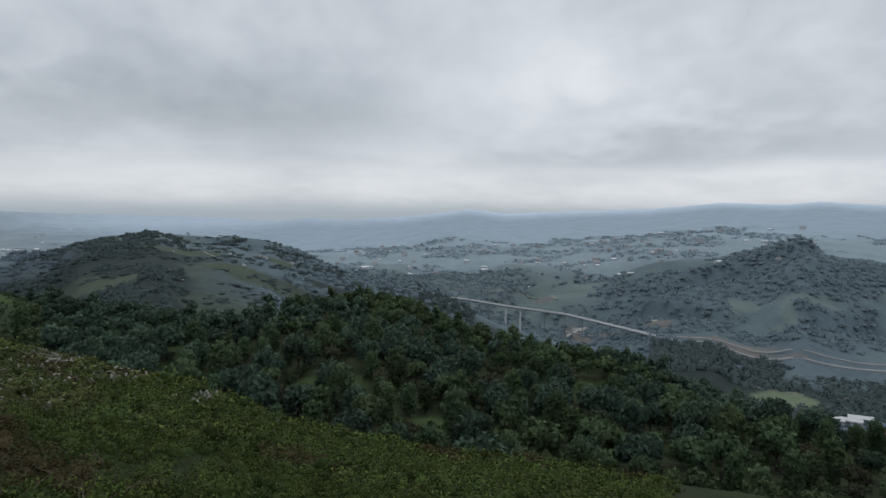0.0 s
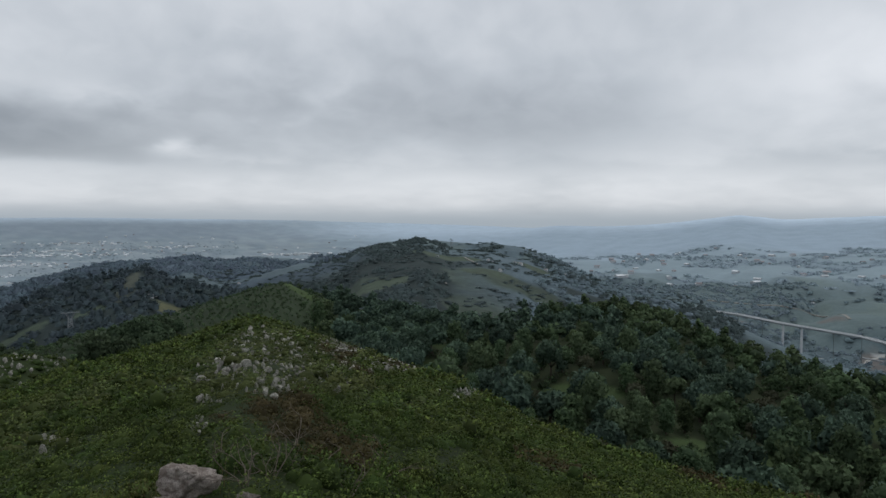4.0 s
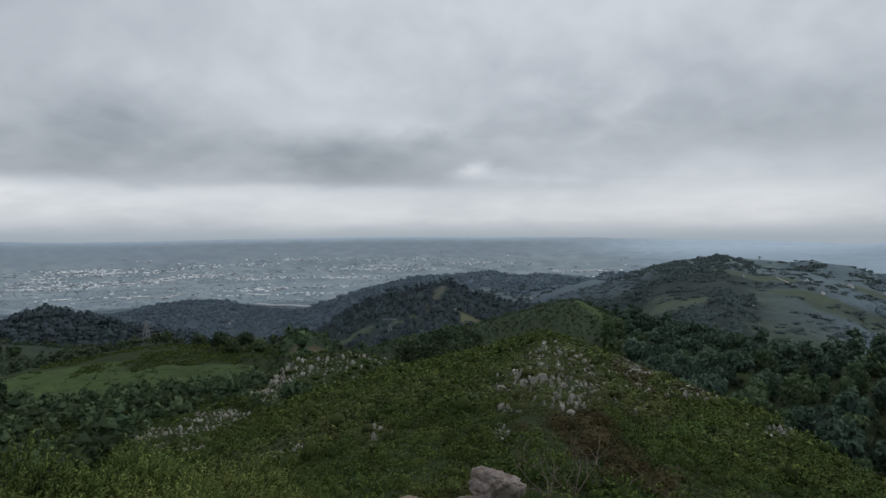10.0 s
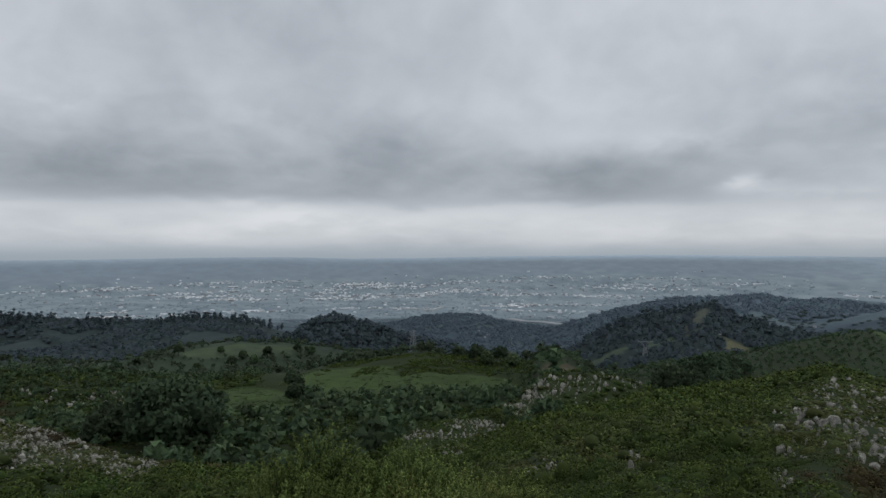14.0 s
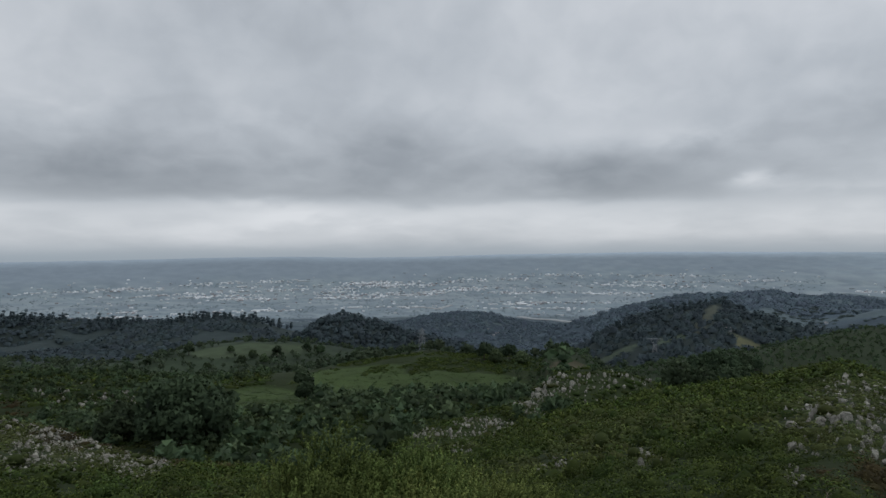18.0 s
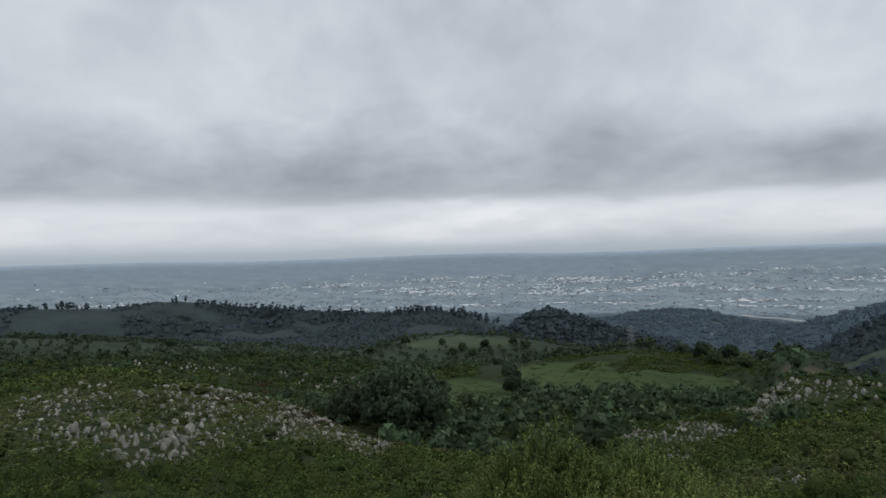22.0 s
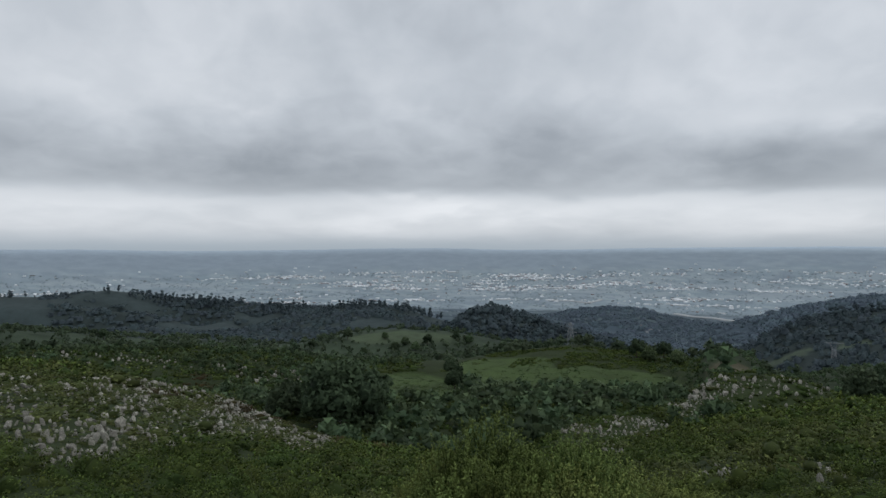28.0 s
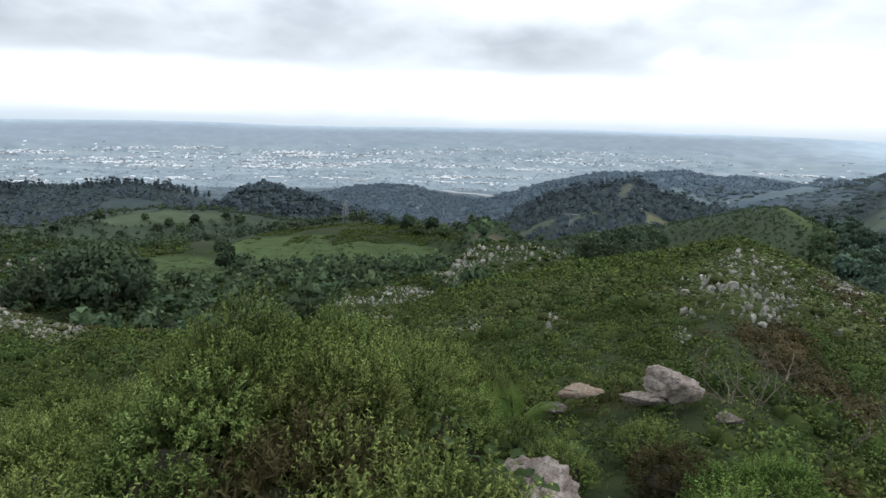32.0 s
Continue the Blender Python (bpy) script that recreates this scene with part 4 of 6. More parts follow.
# ---- buildings
def block_meshes(w, l, h, rise, wall_mat, roof_mat, eave=0.4):
    """Walls and gabled roof of a building w wide and l long."""
    bm = bmesh.new()
    x, y = w / 2, l / 2
    pts = [(-x, -y, -3), (x, -y, -3), (x, y, -3), (-x, y, -3), (-x, -y, h), (x, -y, h), (x, y, h), (-x, y, h), (0, -y, h + rise), (0, y, h + rise)]
    vs = [bm.verts.new(p) for p in pts]
    for f in ((0, 1, 5, 8, 4), (2, 3, 7, 9, 6), (1, 2, 6, 5), (3, 0, 4, 7), (4, 8, 9, 7), (8, 5, 6, 9), (3, 2, 1, 0)):
        bm.faces.new([vs[i] for i in f])
    walls = mesh_of("wall", bm, [wall_mat])
    bm = bmesh.new()
    e, t = eave, 0.25
    s = rise / x
    for k in (-1, 1):
        a = [(0, -y - e, h + rise + 0.02), (0, y + e, h + rise + 0.02), (k * (x + e), y + e, h - s * e + 0.02), (k * (x + e), -y - e, h - s * e + 0.02)]
        lo = [bm.verts.new(p) for p in a]
        hi = [bm.verts.new((p[0], p[1], p[2] + t)) for p in a]
        for q in ((0, 1, 2, 3),):
            bm.faces.new([lo[i] for i in q])
            bm.faces.new([hi[i] for i in reversed(q)])
        for i in range(4):
            bm.faces.new([lo[i], lo[(i + 1) % 4], hi[(i + 1) % 4], hi[i]])
    bmesh.ops.recalc_face_normals(bm, faces=bm.faces)
    return walls, mesh_of("roof", bm, [roof_mat])


def make_block(name, label, category, group, w, l, h, rise, wall_mat, roof_mat, doors=0):
    t = thing(name, label, category, group)
    walls, roof = block_meshes(w, l, h, rise, wall_mat, roof_mat)
    part("wall", walls, t)
    part("roof", roof, t)
    for i in range(doors):
        for side in (-1, 1):
            bm = bmesh.new()
            box_bm(bm, (0.15, l / doors * 0.4, h * 0.42), (side * (w / 2 + 0.05), -l / 2 + l / doors * (i + 0.5), h * 0.42))
            part("window", mesh_of("window", bm, [grey_roof]), t)
    return t


def ribbon(name, nodes, width, mat, label, lift=0.8, category="road"):
    """A road laid over the land along bearings and distances."""
    pts = [Vector((*[float(v) for v in polar(a, d)], 0)) for a, d in nodes]
    line = []
    for p, q in zip(pts, pts[1:]):
        n = max(2, int((q - p).length / 8))
        line += [p.lerp(q, i / n) for i in range(n)]
    line.append(pts[-1])
    xy = np.array([(p.x, p.y) for p in line])
    for _ in range(6):
        xy[1:-1] = (xy[:-2] + 2 * xy[1:-1] + xy[2:]) / 4
    t = unit(np.gradient(xy, axis=0))
    s = np.stack([-t[:, 1], t[:, 0]], -1) * width / 2
    z = land(xy[:, 0], xy[:, 1])
    for _ in range(4):
        z[1:-1] = (z[:-2] + 2 * z[1:-1] + z[2:]) / 4
    V, n = [], len(xy)
    for dz, k in ((lift, 1), (lift, -1), (lift - 2.5, -1.15), (lift - 2.5, 1.15)):
        V.append(np.column_stack([xy + s * k, z + dz]))
    F = []
    for i in range(n - 1):
        for a in range(4):
            b = (a + 1) % 4
            F.append((a * n + i, b * n + i, b * n + i + 1, a * n + i + 1))
    ob = new(name, sheet(name, np.concatenate(V), F, [mat], smooth=False))
    return tagged(ob, label, category, kind="structure")


# ---------------------------------------------------------------- valley, roads and viaduct
DECK = [(1.5, 1420), (-0.1, 1400), (-2.5, 1375), (-5.5, 1335), (-8, 1312), (-11, 1290), (-13.5, 1245), (-15.8, 1190), (-18, 1120), (-20, 1056), (-21.6, 1052)]
DECK_FALL = [-7.2, -7.32, -7.52, -7.98, -8.25, -8.56, -9.05, -9.49, -9.9, -10.31, -10.52]


def build_viaduct():
    v = thing("viaduct", "long pale concrete motorway viaduct on tall slender piers", "viaduct")
    pts = []
    for (a, d), e in zip(DECK, DECK_FALL):
        x, y = polar(a, d)
        pts.append(Vector((float(x), float(y), d * float(tan_deg(e)))))
    v.location = pts[0]
    for i, (p, q) in enumerate(zip(pts, pts[1:])):
        p, q = p - pts[0], q - pts[0]
        turn = (q - p).to_track_quat("Y", "Z").to_matrix().to_4x4()
        L, mid = (q - p).length, (p + q) / 2
        bm = bmesh.new()
        box_bm(bm, (12, L + 0.5, 1.2), mid + Vector((0, 0, -0.6)), turn)
        box_bm(bm, (6, L + 0.5, 2.0), mid + Vector((0, 0, -2.1)), turn)
        part("deck", mesh_of("deck", bm, [concrete]), v)
        for side in (-1, 1):
            bm = bmesh.new()
            off = turn @ Vector((side * 5.9, 0, 0.5))
            box_bm(bm, (0.35, L + 0.5, 1.0), mid + off, turn)
            part("parapet", mesh_of("parapet", bm, [white_sheet]), v)
    for k in (2, 2.6, 3.1, 3.62, 4.4, 5.0, 5.6, 6.3):
        i = int(k)
        p = pts[i].lerp(pts[i + 1], k - i)
        g = land_at(p.x, p.y)
        q = p - pts[0]
        bm = bmesh.new()
        low = min(g - 4 - p.z, -6)
        bar(bm, q + Vector((0, 0, low)), q + Vector((0, 0, -3.0)), 2.2 if k in (3.1, 3.62) else 0.6, 8, 1.8 if k in (3.1, 3.62) else 0.5)
        box_bm(bm, (7, 2.6, 1.2), q + Vector((0, 0, -3.4)))
        part("pier", mesh_of("pier", bm, [white_sheet if k in (3.1, 3.62) else dull_concrete]), v)
    return v


build_viaduct()
ribbon("road_motorway", [(-21.2, 1054), (-22, 1056), (-24.8, 1060), (-28.8, 1060), (-31.9, 1074), (-35, 1090), (-40, 1120), (-48, 1180)], 9, asphalt, "pale two-lane motorway along the valley floor", 1.5)
ribbon("road_carriageway", [(-11, 1345), (-15.8, 1240), (-20, 1095), (-24, 1092), (-28.5, 1096), (-32, 1112), (-36, 1130), (-48, 1220)], 7, asphalt, "second pale carriageway beside the motorway", 1.5)
ribbon("road_slip", [(-0.2, 1465), (-1.2, 1420), (-2.0, 1370), (-3.0, 1310), (-4.2, 1250)], 8, gravel, "white slip road curving down from the viaduct", 1.2)
ribbon("road_back", [(1.5, 1600), (-0.1, 1600), (-1.8, 1592), (-4.6, 1580), (-6.6, 1600), (-8.8, 1620), (-10.2, 1490)], 6, track_gravel, "old pale valley road on the far bank", 1.2)
ribbon("road_yard", [(-10.6, 1230), (-11.0, 1250), (-11.4, 1330), (-12.6, 1365), (-13.2, 1340)], 6, gravel, "curving white road round a works yard", 1.2)
ribbon("road_lane", [(-25, 908), (-27, 900), (-29, 897), (-31.5, 905), (-34, 930)], 3, track_gravel, "narrow pale lane beside the valley meadow", 0.8)
ribbon("track_farm", [(19.2, 905), (19.6, 930), (19.75, 950), (20.2, 962), (20.4, 985)], 2.4, track_gravel, "winding white gravel track on the round hill", 0.9, "track")
ribbon("track_wood", [(22.0, 715), (22.15, 735), (22.5, 752), (22.2, 775)], 1.8, track_gravel, "short pale track at the edge of the wood", 0.9, "track")
ribbon("road_plain", [(64, 2290), (62.8, 2237), (61.1, 2230), (59.2, 2160), (58, 2040)], 26, concrete, "wide pale road bending through the wooded valley", 3)
ribbon("road_junction", [(74.7, 2832), (72.8, 2850), (71.6, 2780), (71.2, 2740)], 22, concrete, "pale main road with a fork on the plain", 3)
ribbon("road_fork", [(70.1, 2900), (70.8, 2810), (71.2, 2740)], 18, concrete, "pale branch of the main road on the plain", 3)

# ---------------------------------------------------------------- buildings
def place(pattern, az, d, turn, sink=0.3, grow=1.0):
    x, y, z = spot(az, d, -sink)
    c = copy_thing(pattern, pose(x, y, z, 0, 0, turn))
    if grow != 1.0:
        c.scale = (grow, grow, grow)
    return c


def build_farms():
    rng = np.random.default_rng(5)
    white = make_block("farmhouse", "white farmhouse with a clay tile roof on the hillside", "house", "hill farms", 6, 9, 4, 1.8, white_sheet, hazed_tile_roof, 2)
    grey = make_block("barn", "small grey barn among the hill fields", "barn", "hill farms", 5, 7, 3, 1.3, pale_wall, grey_roof, 1)
    for az, d, a in ((17.2, 862, 30), (15.4, 968, 70), (18.3, 962, 10), (11.6, 1085, 40), (13.2, 1040, 80), (46.9, 745, 95), (40.0, 1190, 60), (83.0, 612, 10)):
        place(white, az, d, a, 0.3, 0.62)
    for az, d, a in ((17.9, 955, 20), (15.9, 985, 50), (22.8, 940, 0), (12.3, 1090, 70), (46.6, 752, 90), (9.6, 1150, 30)):
        place(grey, az, d, a, 0.3, 0.62)
    # houses strewn over the terraces and the far slope
    far = make_block("hamlet_house", "pale distant house of a valley hamlet", "house", "hamlet houses", 11, 16, 7, 2.6, pale_wall, hazed_tile_roof)
    far2 = make_block("hamlet_house", "pale distant house with a light roof", "house", "hamlet houses", 12, 20, 6, 2, pale_wall, white_roof)
    for i in range(120):
        az = rng.choice([rng.normal(4, 4), rng.normal(-9, 7), rng.normal(-18, 4), rng.uniform(-32, 14)])
        d = rng.choice([rng.uniform(1850, 2150), rng.uniform(2350, 3000), rng.uniform(1700, 2600)])
        place(far if rng.uniform() < 0.6 else far2, az, d, rng.uniform(0, 180), 1.0, rng.uniform(0.7, 1.3))
    for az, d in ((66.3, 1540), (66.0, 1560), (65.4, 1570), (66.8, 1590), (63.5, 1650), (67.5, 2000), (69, 1950), (57.0, 1500)):
        place(far, az, d, rng.uniform(0, 180), 1.0, 0.5)
    for p in (white, grey, far, far2):
        drop_spare(p)


def build_works():
    """The sheds in the valley: flat white halls and a row of barrel roofs striped red and white."""
    for az, d, w, l, h, a in ((-31.6, 742, 12, 26, 5, 62), (-33.0, 748, 10, 20, 5, 60), (-33.6, 772, 10, 22, 5, 64)):
        t = make_block("works_hall", "long white industrial hall in the valley bottom", "factory", "valley works", w, l, h, 2, pale_wall, white_sheet, 3)
        x, y, z = spot(az, d)
        t.matrix_world = pose(x, y, z, 0, 0, a)
    t = thing("striped_shed", "row of barrel roofs striped red and white", "shed", "valley works")
    for i in range(9):
        bm = bmesh.new()
        n = 10
        for k in range(n):
            a0, a1 = math.pi * k / n, math.pi * (k + 1) / n
            p = [Vector((i * 5.0 + dx, math.cos(a) * 13, 4 + math.sin(a) * 5)) for a in (a0, a1) for dx in (0, 4.6)]
            vs = [bm.verts.new(q) for q in (p[0], p[1], p[3], p[2])]
            bm.faces.new(vs)
        bmesh.ops.remove_doubles(bm, verts=bm.verts, dist=0.01)
        bmesh.ops.solidify(bm, geom=bm.faces[:], thickness=0.3)
        part("roof_vault", mesh_of("roof_vault", bm, [white_sheet if i % 2 else red_sheet]), t)
    bm = bmesh.new()
    box_bm(bm, (44, 25.6, 8), (22, 0, 0))
    part("wall", mesh_of("wall", bm, [pale_wall]), t)
    x, y, z = spot(-35.0, 690)
    t.matrix_world = pose(x, y, z, 0, 0, -30)


def build_town():
    """The town on the plain: pale sheds and blocks in loose streets."""
    rng = np.random.default_rng(11)
    pats = [make_block("town_hall_shed", "long pale industrial shed on the hazy plain", "building", "town on the plain", 34, 90, 9, 3, pale_wall, white_roof),
            make_block("town_hall_shed", "broad grey-roofed warehouse on the hazy plain", "building", "town on the plain", 44, 70, 10, 3, pale_wall, grey_roof),
            make_block("town_block", "pale apartment block in the distant town", "building", "town on the plain", 16, 34, 16, 2, pale_wall, hazed_tile_roof),
            make_block("town_house", "small white house in the distant town", "house", "town on the plain", 14, 20, 8, 3, white_roof, hazed_tile_roof)]
    # long streets of sheds and blocks that lie across the plain
    cl_az, cl_d, cl_w = np.concatenate([rng.normal(80, 13, 34), rng.uniform(32, 127, 26)]), np.concatenate([rng.uniform(3350, 3950, 44), rng.uniform(2700, 3350, 16)]), rng.uniform(0.6, 2.6, 60)
    for i in range(280):
        k = rng.integers(0, 60)
        az, d = cl_az[k] + rng.normal() * cl_w[k], cl_d[k] + rng.normal() * 12
        place(pats[rng.choice(4, p=[0.5, 0.2, 0.12, 0.18])], az, d, rng.normal() * 8 + az + rng.choice([0, 90, 90, 90]), 1.0, 0.16 + 0.5 * rng.uniform() ** 2)
    for p in pats:
        drop_spare(p)
    # the rest of the town, too small and too many to count
    for name, n, mat, w0, w1, lab in (("far_roofs_white", 2000, white_roof, 3, 12, "countless tiny white roofs of the distant town"),
                                     ("far_roofs_tile", 260, hazed_tile_roof, 5, 12, "countless tiny clay roofs of the distant town"),
                                     ("far_roofs_grey", 260, grey_roof, 5, 18, "countless tiny grey roofs of the distant town")):
        k = rng.integers(0, 60, n)
        loose = rng.uniform(size=n) < 0.16
        az = np.where(loose, rng.uniform(30, 128, n), cl_az[k] + rng.normal(size=n) * cl_w[k] * 1.3)
        d = np.where(loose, rng.uniform(2450, 4150, n), cl_d[k] + rng.normal(size=n) * 22)
        v = np.array([(x, y, z) for z in (-0.4, 0.5) for y in (-0.7, 0.7) for x in (-0.35, 0.35)] + [(0, -0.7, 0.75), (0, 0.7, 0.75)], float)
        f = np.array([(0, 1, 5, 4), (3, 2, 6, 7), (1, 3, 7, 5), (2, 0, 4, 6), (4, 8, 9, 6), (8, 5, 7, 9)])
        ob = scatter_mesh(name, rng, [(v, f, np.zeros(10), None)], on_land(az, d, 1.5), rng.uniform(3, 6, n), mat, rng.uniform(w0, w1, n), np.radians(az + 90 + rng.normal(size=n) * 12))
        tagged(ob, lab, "town", kind="stuff")


build_farms()
build_works()
build_town()


# ---------------------------------------------------------------- pylons
def make_pylon(h, portal, label):
    t = thing("pylon", label, "pylon")
    w = h * 0.13

    def legs(z):
        k = w * (1 - 0.86 * z / h) if not portal else w * (1 - 0.5 * z / h)
        return [Vector((sx * k, sy * k, z)) for sx, sy in ((-1, -1), (1, -1), (1, 1), (-1, 1))]

    top = h * (0.62 if portal else 1.0)
    for i in range(4):
        bm = bmesh.new()
        bar(bm, legs(-1)[i], legs(top)[i], 0.26)
        part("leg", mesh_of("leg", bm, [galvanised]), t)
    n = 7
    for k in range(n):
        a, b = legs(top * k / n), legs(top * (k + 1) / n)
        bm = bmesh.new()
        for i in range(4):
            j = (i + 1) % 4
            bar(bm, a[i], b[j], 0.12, 3)
            bar(bm, a[j], b[i], 0.12, 3)
            bar(bm, b[i], b[j], 0.08, 3)
        part("bracing", mesh_of("bracing", bm, [galvanised]), t)
    if portal:
        for s in (-1, 1):
            bm = bmesh.new()
            bar(bm, (s * w * 0.5, 0, top), (s * h * 0.24, 0, h * 0.95), 0.22)
            bar(bm, (s * w * 0.2, 0, top), (s * h * 0.17, 0, h * 0.95), 0.16)
            part("horn", mesh_of("horn", bm, [galvanised]), t)
        bm = bmesh.new()
        box_bm(bm, (h * 0.86, 0.8, 0.7), (0, 0, h * 0.95))
        part("crossarm", mesh_of("crossarm", bm, [galvanised]), t)
    else:
        for z, L in ((0.72, 0.26), (0.83, 0.2), (0.94, 0.14)):
            bm = bmesh.new()
            for s in (-1, 1):
                bar(bm, (0, 0, h * z + 0.8), (s * h * L, 0, h * z), 0.14)
                bar(bm, (0, 0, h * z - 0.6), (s * h * L, 0, h * z), 0.14)
            part("crossarm", mesh_of("crossarm", bm, [galvanised]), t)
    return t


for az, d, top_el, portal, a, lab in ((72.7, 560, -6.55, False, 30, "grey lattice power pylon rising behind the meadow"),
                                      (52.6, 690, -7.15, True, 60, "grey portal pylon below the pine hill"),
                                      (21.6, 1290, -1.62, False, 20, "thin far pylon on the round hill's shoulder")):
    x, y, z = spot(az, d)
    p = make_pylon(max(9.0, d * float(tan_deg(top_el)) - z), portal, lab)
    p.matrix_world = pose(x, y, z, 0, 0, a)


# ---------------------------------------------------------------- woods
def unit_kit(seed, style, n, size, r, up=0.3, few=0, level=1, clumps=0):
    rng = np.random.default_rng(seed)
    grow = {"round": lobes_round, "tall": lobes_tall, "pine": lobes_pine, "canopy": lobes_canopy}[style]
    return crown_cards(rng, grow(rng, 1.0, r, few) if few else grow(rng, 1.0, r), n, size, 0.95 if style == "canopy" else 0.75, up, -1 if style == "canopy" else level, clumps)


def glade_at(az, d):
    x, y = polar(az, d)
    n2 = fbm(x / 45, y / 45, 25, 3)
    w = step(n2, 0.32, 0.45) * 0.8
    for r in GLADES:
        w = np.maximum(w, patch(az, d, r, n2))
    w = np.maximum(w, patch(az, d, (34.8, 322, 1.3, 18), n2))
    return w


def build_wood():
    rng = np.random.default_rng(21)
    pats = []
    for i, (h, r, style, mat, n, size, lab) in enumerate((
            (13.5, 6.2, "round", hazed_oak_leaf, 1700, 0.62, "dark green oak with a broad rounded crown"),
            (15, 6.8, "round", hazed_oak_leaf, 1800, 0.66, "large dark oak in the hillside wood"),
            (12, 5.2, "round", ash_leaf, 1500, 0.58, "paler green ash with a full crown"),
            (13, 3.6, "tall", ash_leaf, 1400, 0.5, "slender pale green tree standing upright"),
            (12.5, 3.2, "tall", wood_leaf, 1300, 0.5, "slim dark tree of the hillside wood"),
            (10, 4.0, "round", brown_leaf, 1100, 0.5, "brownish thin-leaved tree in the wood"))):
        pats.append(make_tree(40 + i, h, r, style, mat, n, size, lab, "tree", "hillside wood"))
    az, d = area_spots(rng, 9000, -42, 36, 112, 375)
    keep = (glade_at(az, d) < rng.uniform(0.3, 0.9, len(az))) & ((az < 30) | (d > 205))
    keep &= (az < 33.8 - 2.2 * np.abs(fbm(d / 14, az * 0 + 2.0, 17, 2))) & (d < np.interp(az, [-36, -25], [225, 375]))
    ids = spaced(az, d, 8.2, keep)
    az, d = az[ids], d[ids]
    order = np.argsort(d)
    az, d = az[order], d[order]
    # a belt of pale and withered trees on the near slope, dark oaks above it
    P = on_land(az, d)
    zone = fbm(P[:, 0] / 50, P[:, 1] / 50, 61, 2)
    near = np.zeros(len(az), bool)
    near[:280] = True
    for i in np.nonzero(near)[0]:
        if d[i] < 170:
            k = rng.choice(6, p=[0.12, 0.08, 0.2, 0.2, 0.2, 0.2])
        elif zone[i] > 0.05:
            k = rng.choice(6, p=[0.4, 0.4, 0.1, 0.05, 0.05, 0])
        else:
            k = rng.choice(6, p=[0.15, 0.1, 0.15, 0.2, 0.25, 0.15])
        c = copy_thing(pats[k], pose(*P[i], 0, 0, rng.uniform(0, 360)))
        g = rng.uniform(0.62, 1.1) * float(np.interp(az[i], [-34, -22], [0.75, 1]))
        c.scale = (g, g, g * rng.uniform(0.9, 1.15))
    for p in pats:
        drop_spare(p)
    rest = ~near
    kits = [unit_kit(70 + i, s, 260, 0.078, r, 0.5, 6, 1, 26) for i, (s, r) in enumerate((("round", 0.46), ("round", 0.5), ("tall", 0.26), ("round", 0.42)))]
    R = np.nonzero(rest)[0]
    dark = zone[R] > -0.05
    for sel, mat, name, lab in ((dark, hazed_oak_leaf, "woodland_dark", "dense dark oak wood on the slope"), (~dark, wood_leaf, "woodland_mixed", "dense mixed green wood on the slope")):
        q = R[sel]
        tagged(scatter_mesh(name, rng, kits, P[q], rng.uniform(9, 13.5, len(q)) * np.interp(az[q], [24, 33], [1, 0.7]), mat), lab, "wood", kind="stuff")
    # undergrowth between the trees
    az, d = area_spots(rng, 2200, -42, 35, 100, 340)
    kits = [unit_kit(80 + i, "round", 40, 0.17, 0.8, 0.5, 2, 0, 7) for i in range(3)]
    tagged(scatter_mesh("undergrowth", rng, kits, on_land(az, d), rng.uniform(1.0, 3.0, 2200), wood_leaf), "green undergrowth between the trees", "shrubs", kind="stuff")


build_wood()


def hill_wood_at(name, lab, rng, n, az0, az1, d0, d1, hmin, hmax, mat, style="mixed", gap=6.0, where=None, cards=24):
    az, d = area_spots(rng, n, az0, az1, d0, d1)
    x, y = polar(az, d)
    keep = np.ones(n, bool) if where is None else where(az, d, x, y)
    for r in FIELDS:
        keep &= patch(az, d, r, 0 * az) < 0.5
    for r in BARE:
        keep &= patch(az, d, r, 0 * az) < 0.5
    ids = spaced(az, d, gap, keep)
    kinds = {"mixed": (("round", 0.45), ("tall", 0.24), ("round", 0.5)), "pine": (("tall", 0.26), ("tall", 0.2), ("pine", 0.34)), "low": (("round", 0.7), ("round", 0.9)), "canopy": (("canopy", 1.0), ("canopy", 1.0), ("canopy", 1.0))}[style]
    kits = [unit_kit(int(rng.integers(0, 9999)), s, 34 if style == "canopy" else cards, 0.15, r, 1.2, 3 if style == "canopy" else 2, 1 if cards > 14 else 0) for s, r in kinds]
    ob = scatter_mesh(name, rng, kits, on_land(az[ids], d[ids]), rng.uniform(hmin, hmax, len(ids)), mat, gap * rng.uniform(1.0, 1.7, len(ids)) if style == "canopy" else None)
    return tagged(ob, lab, "wood", kind="stuff")


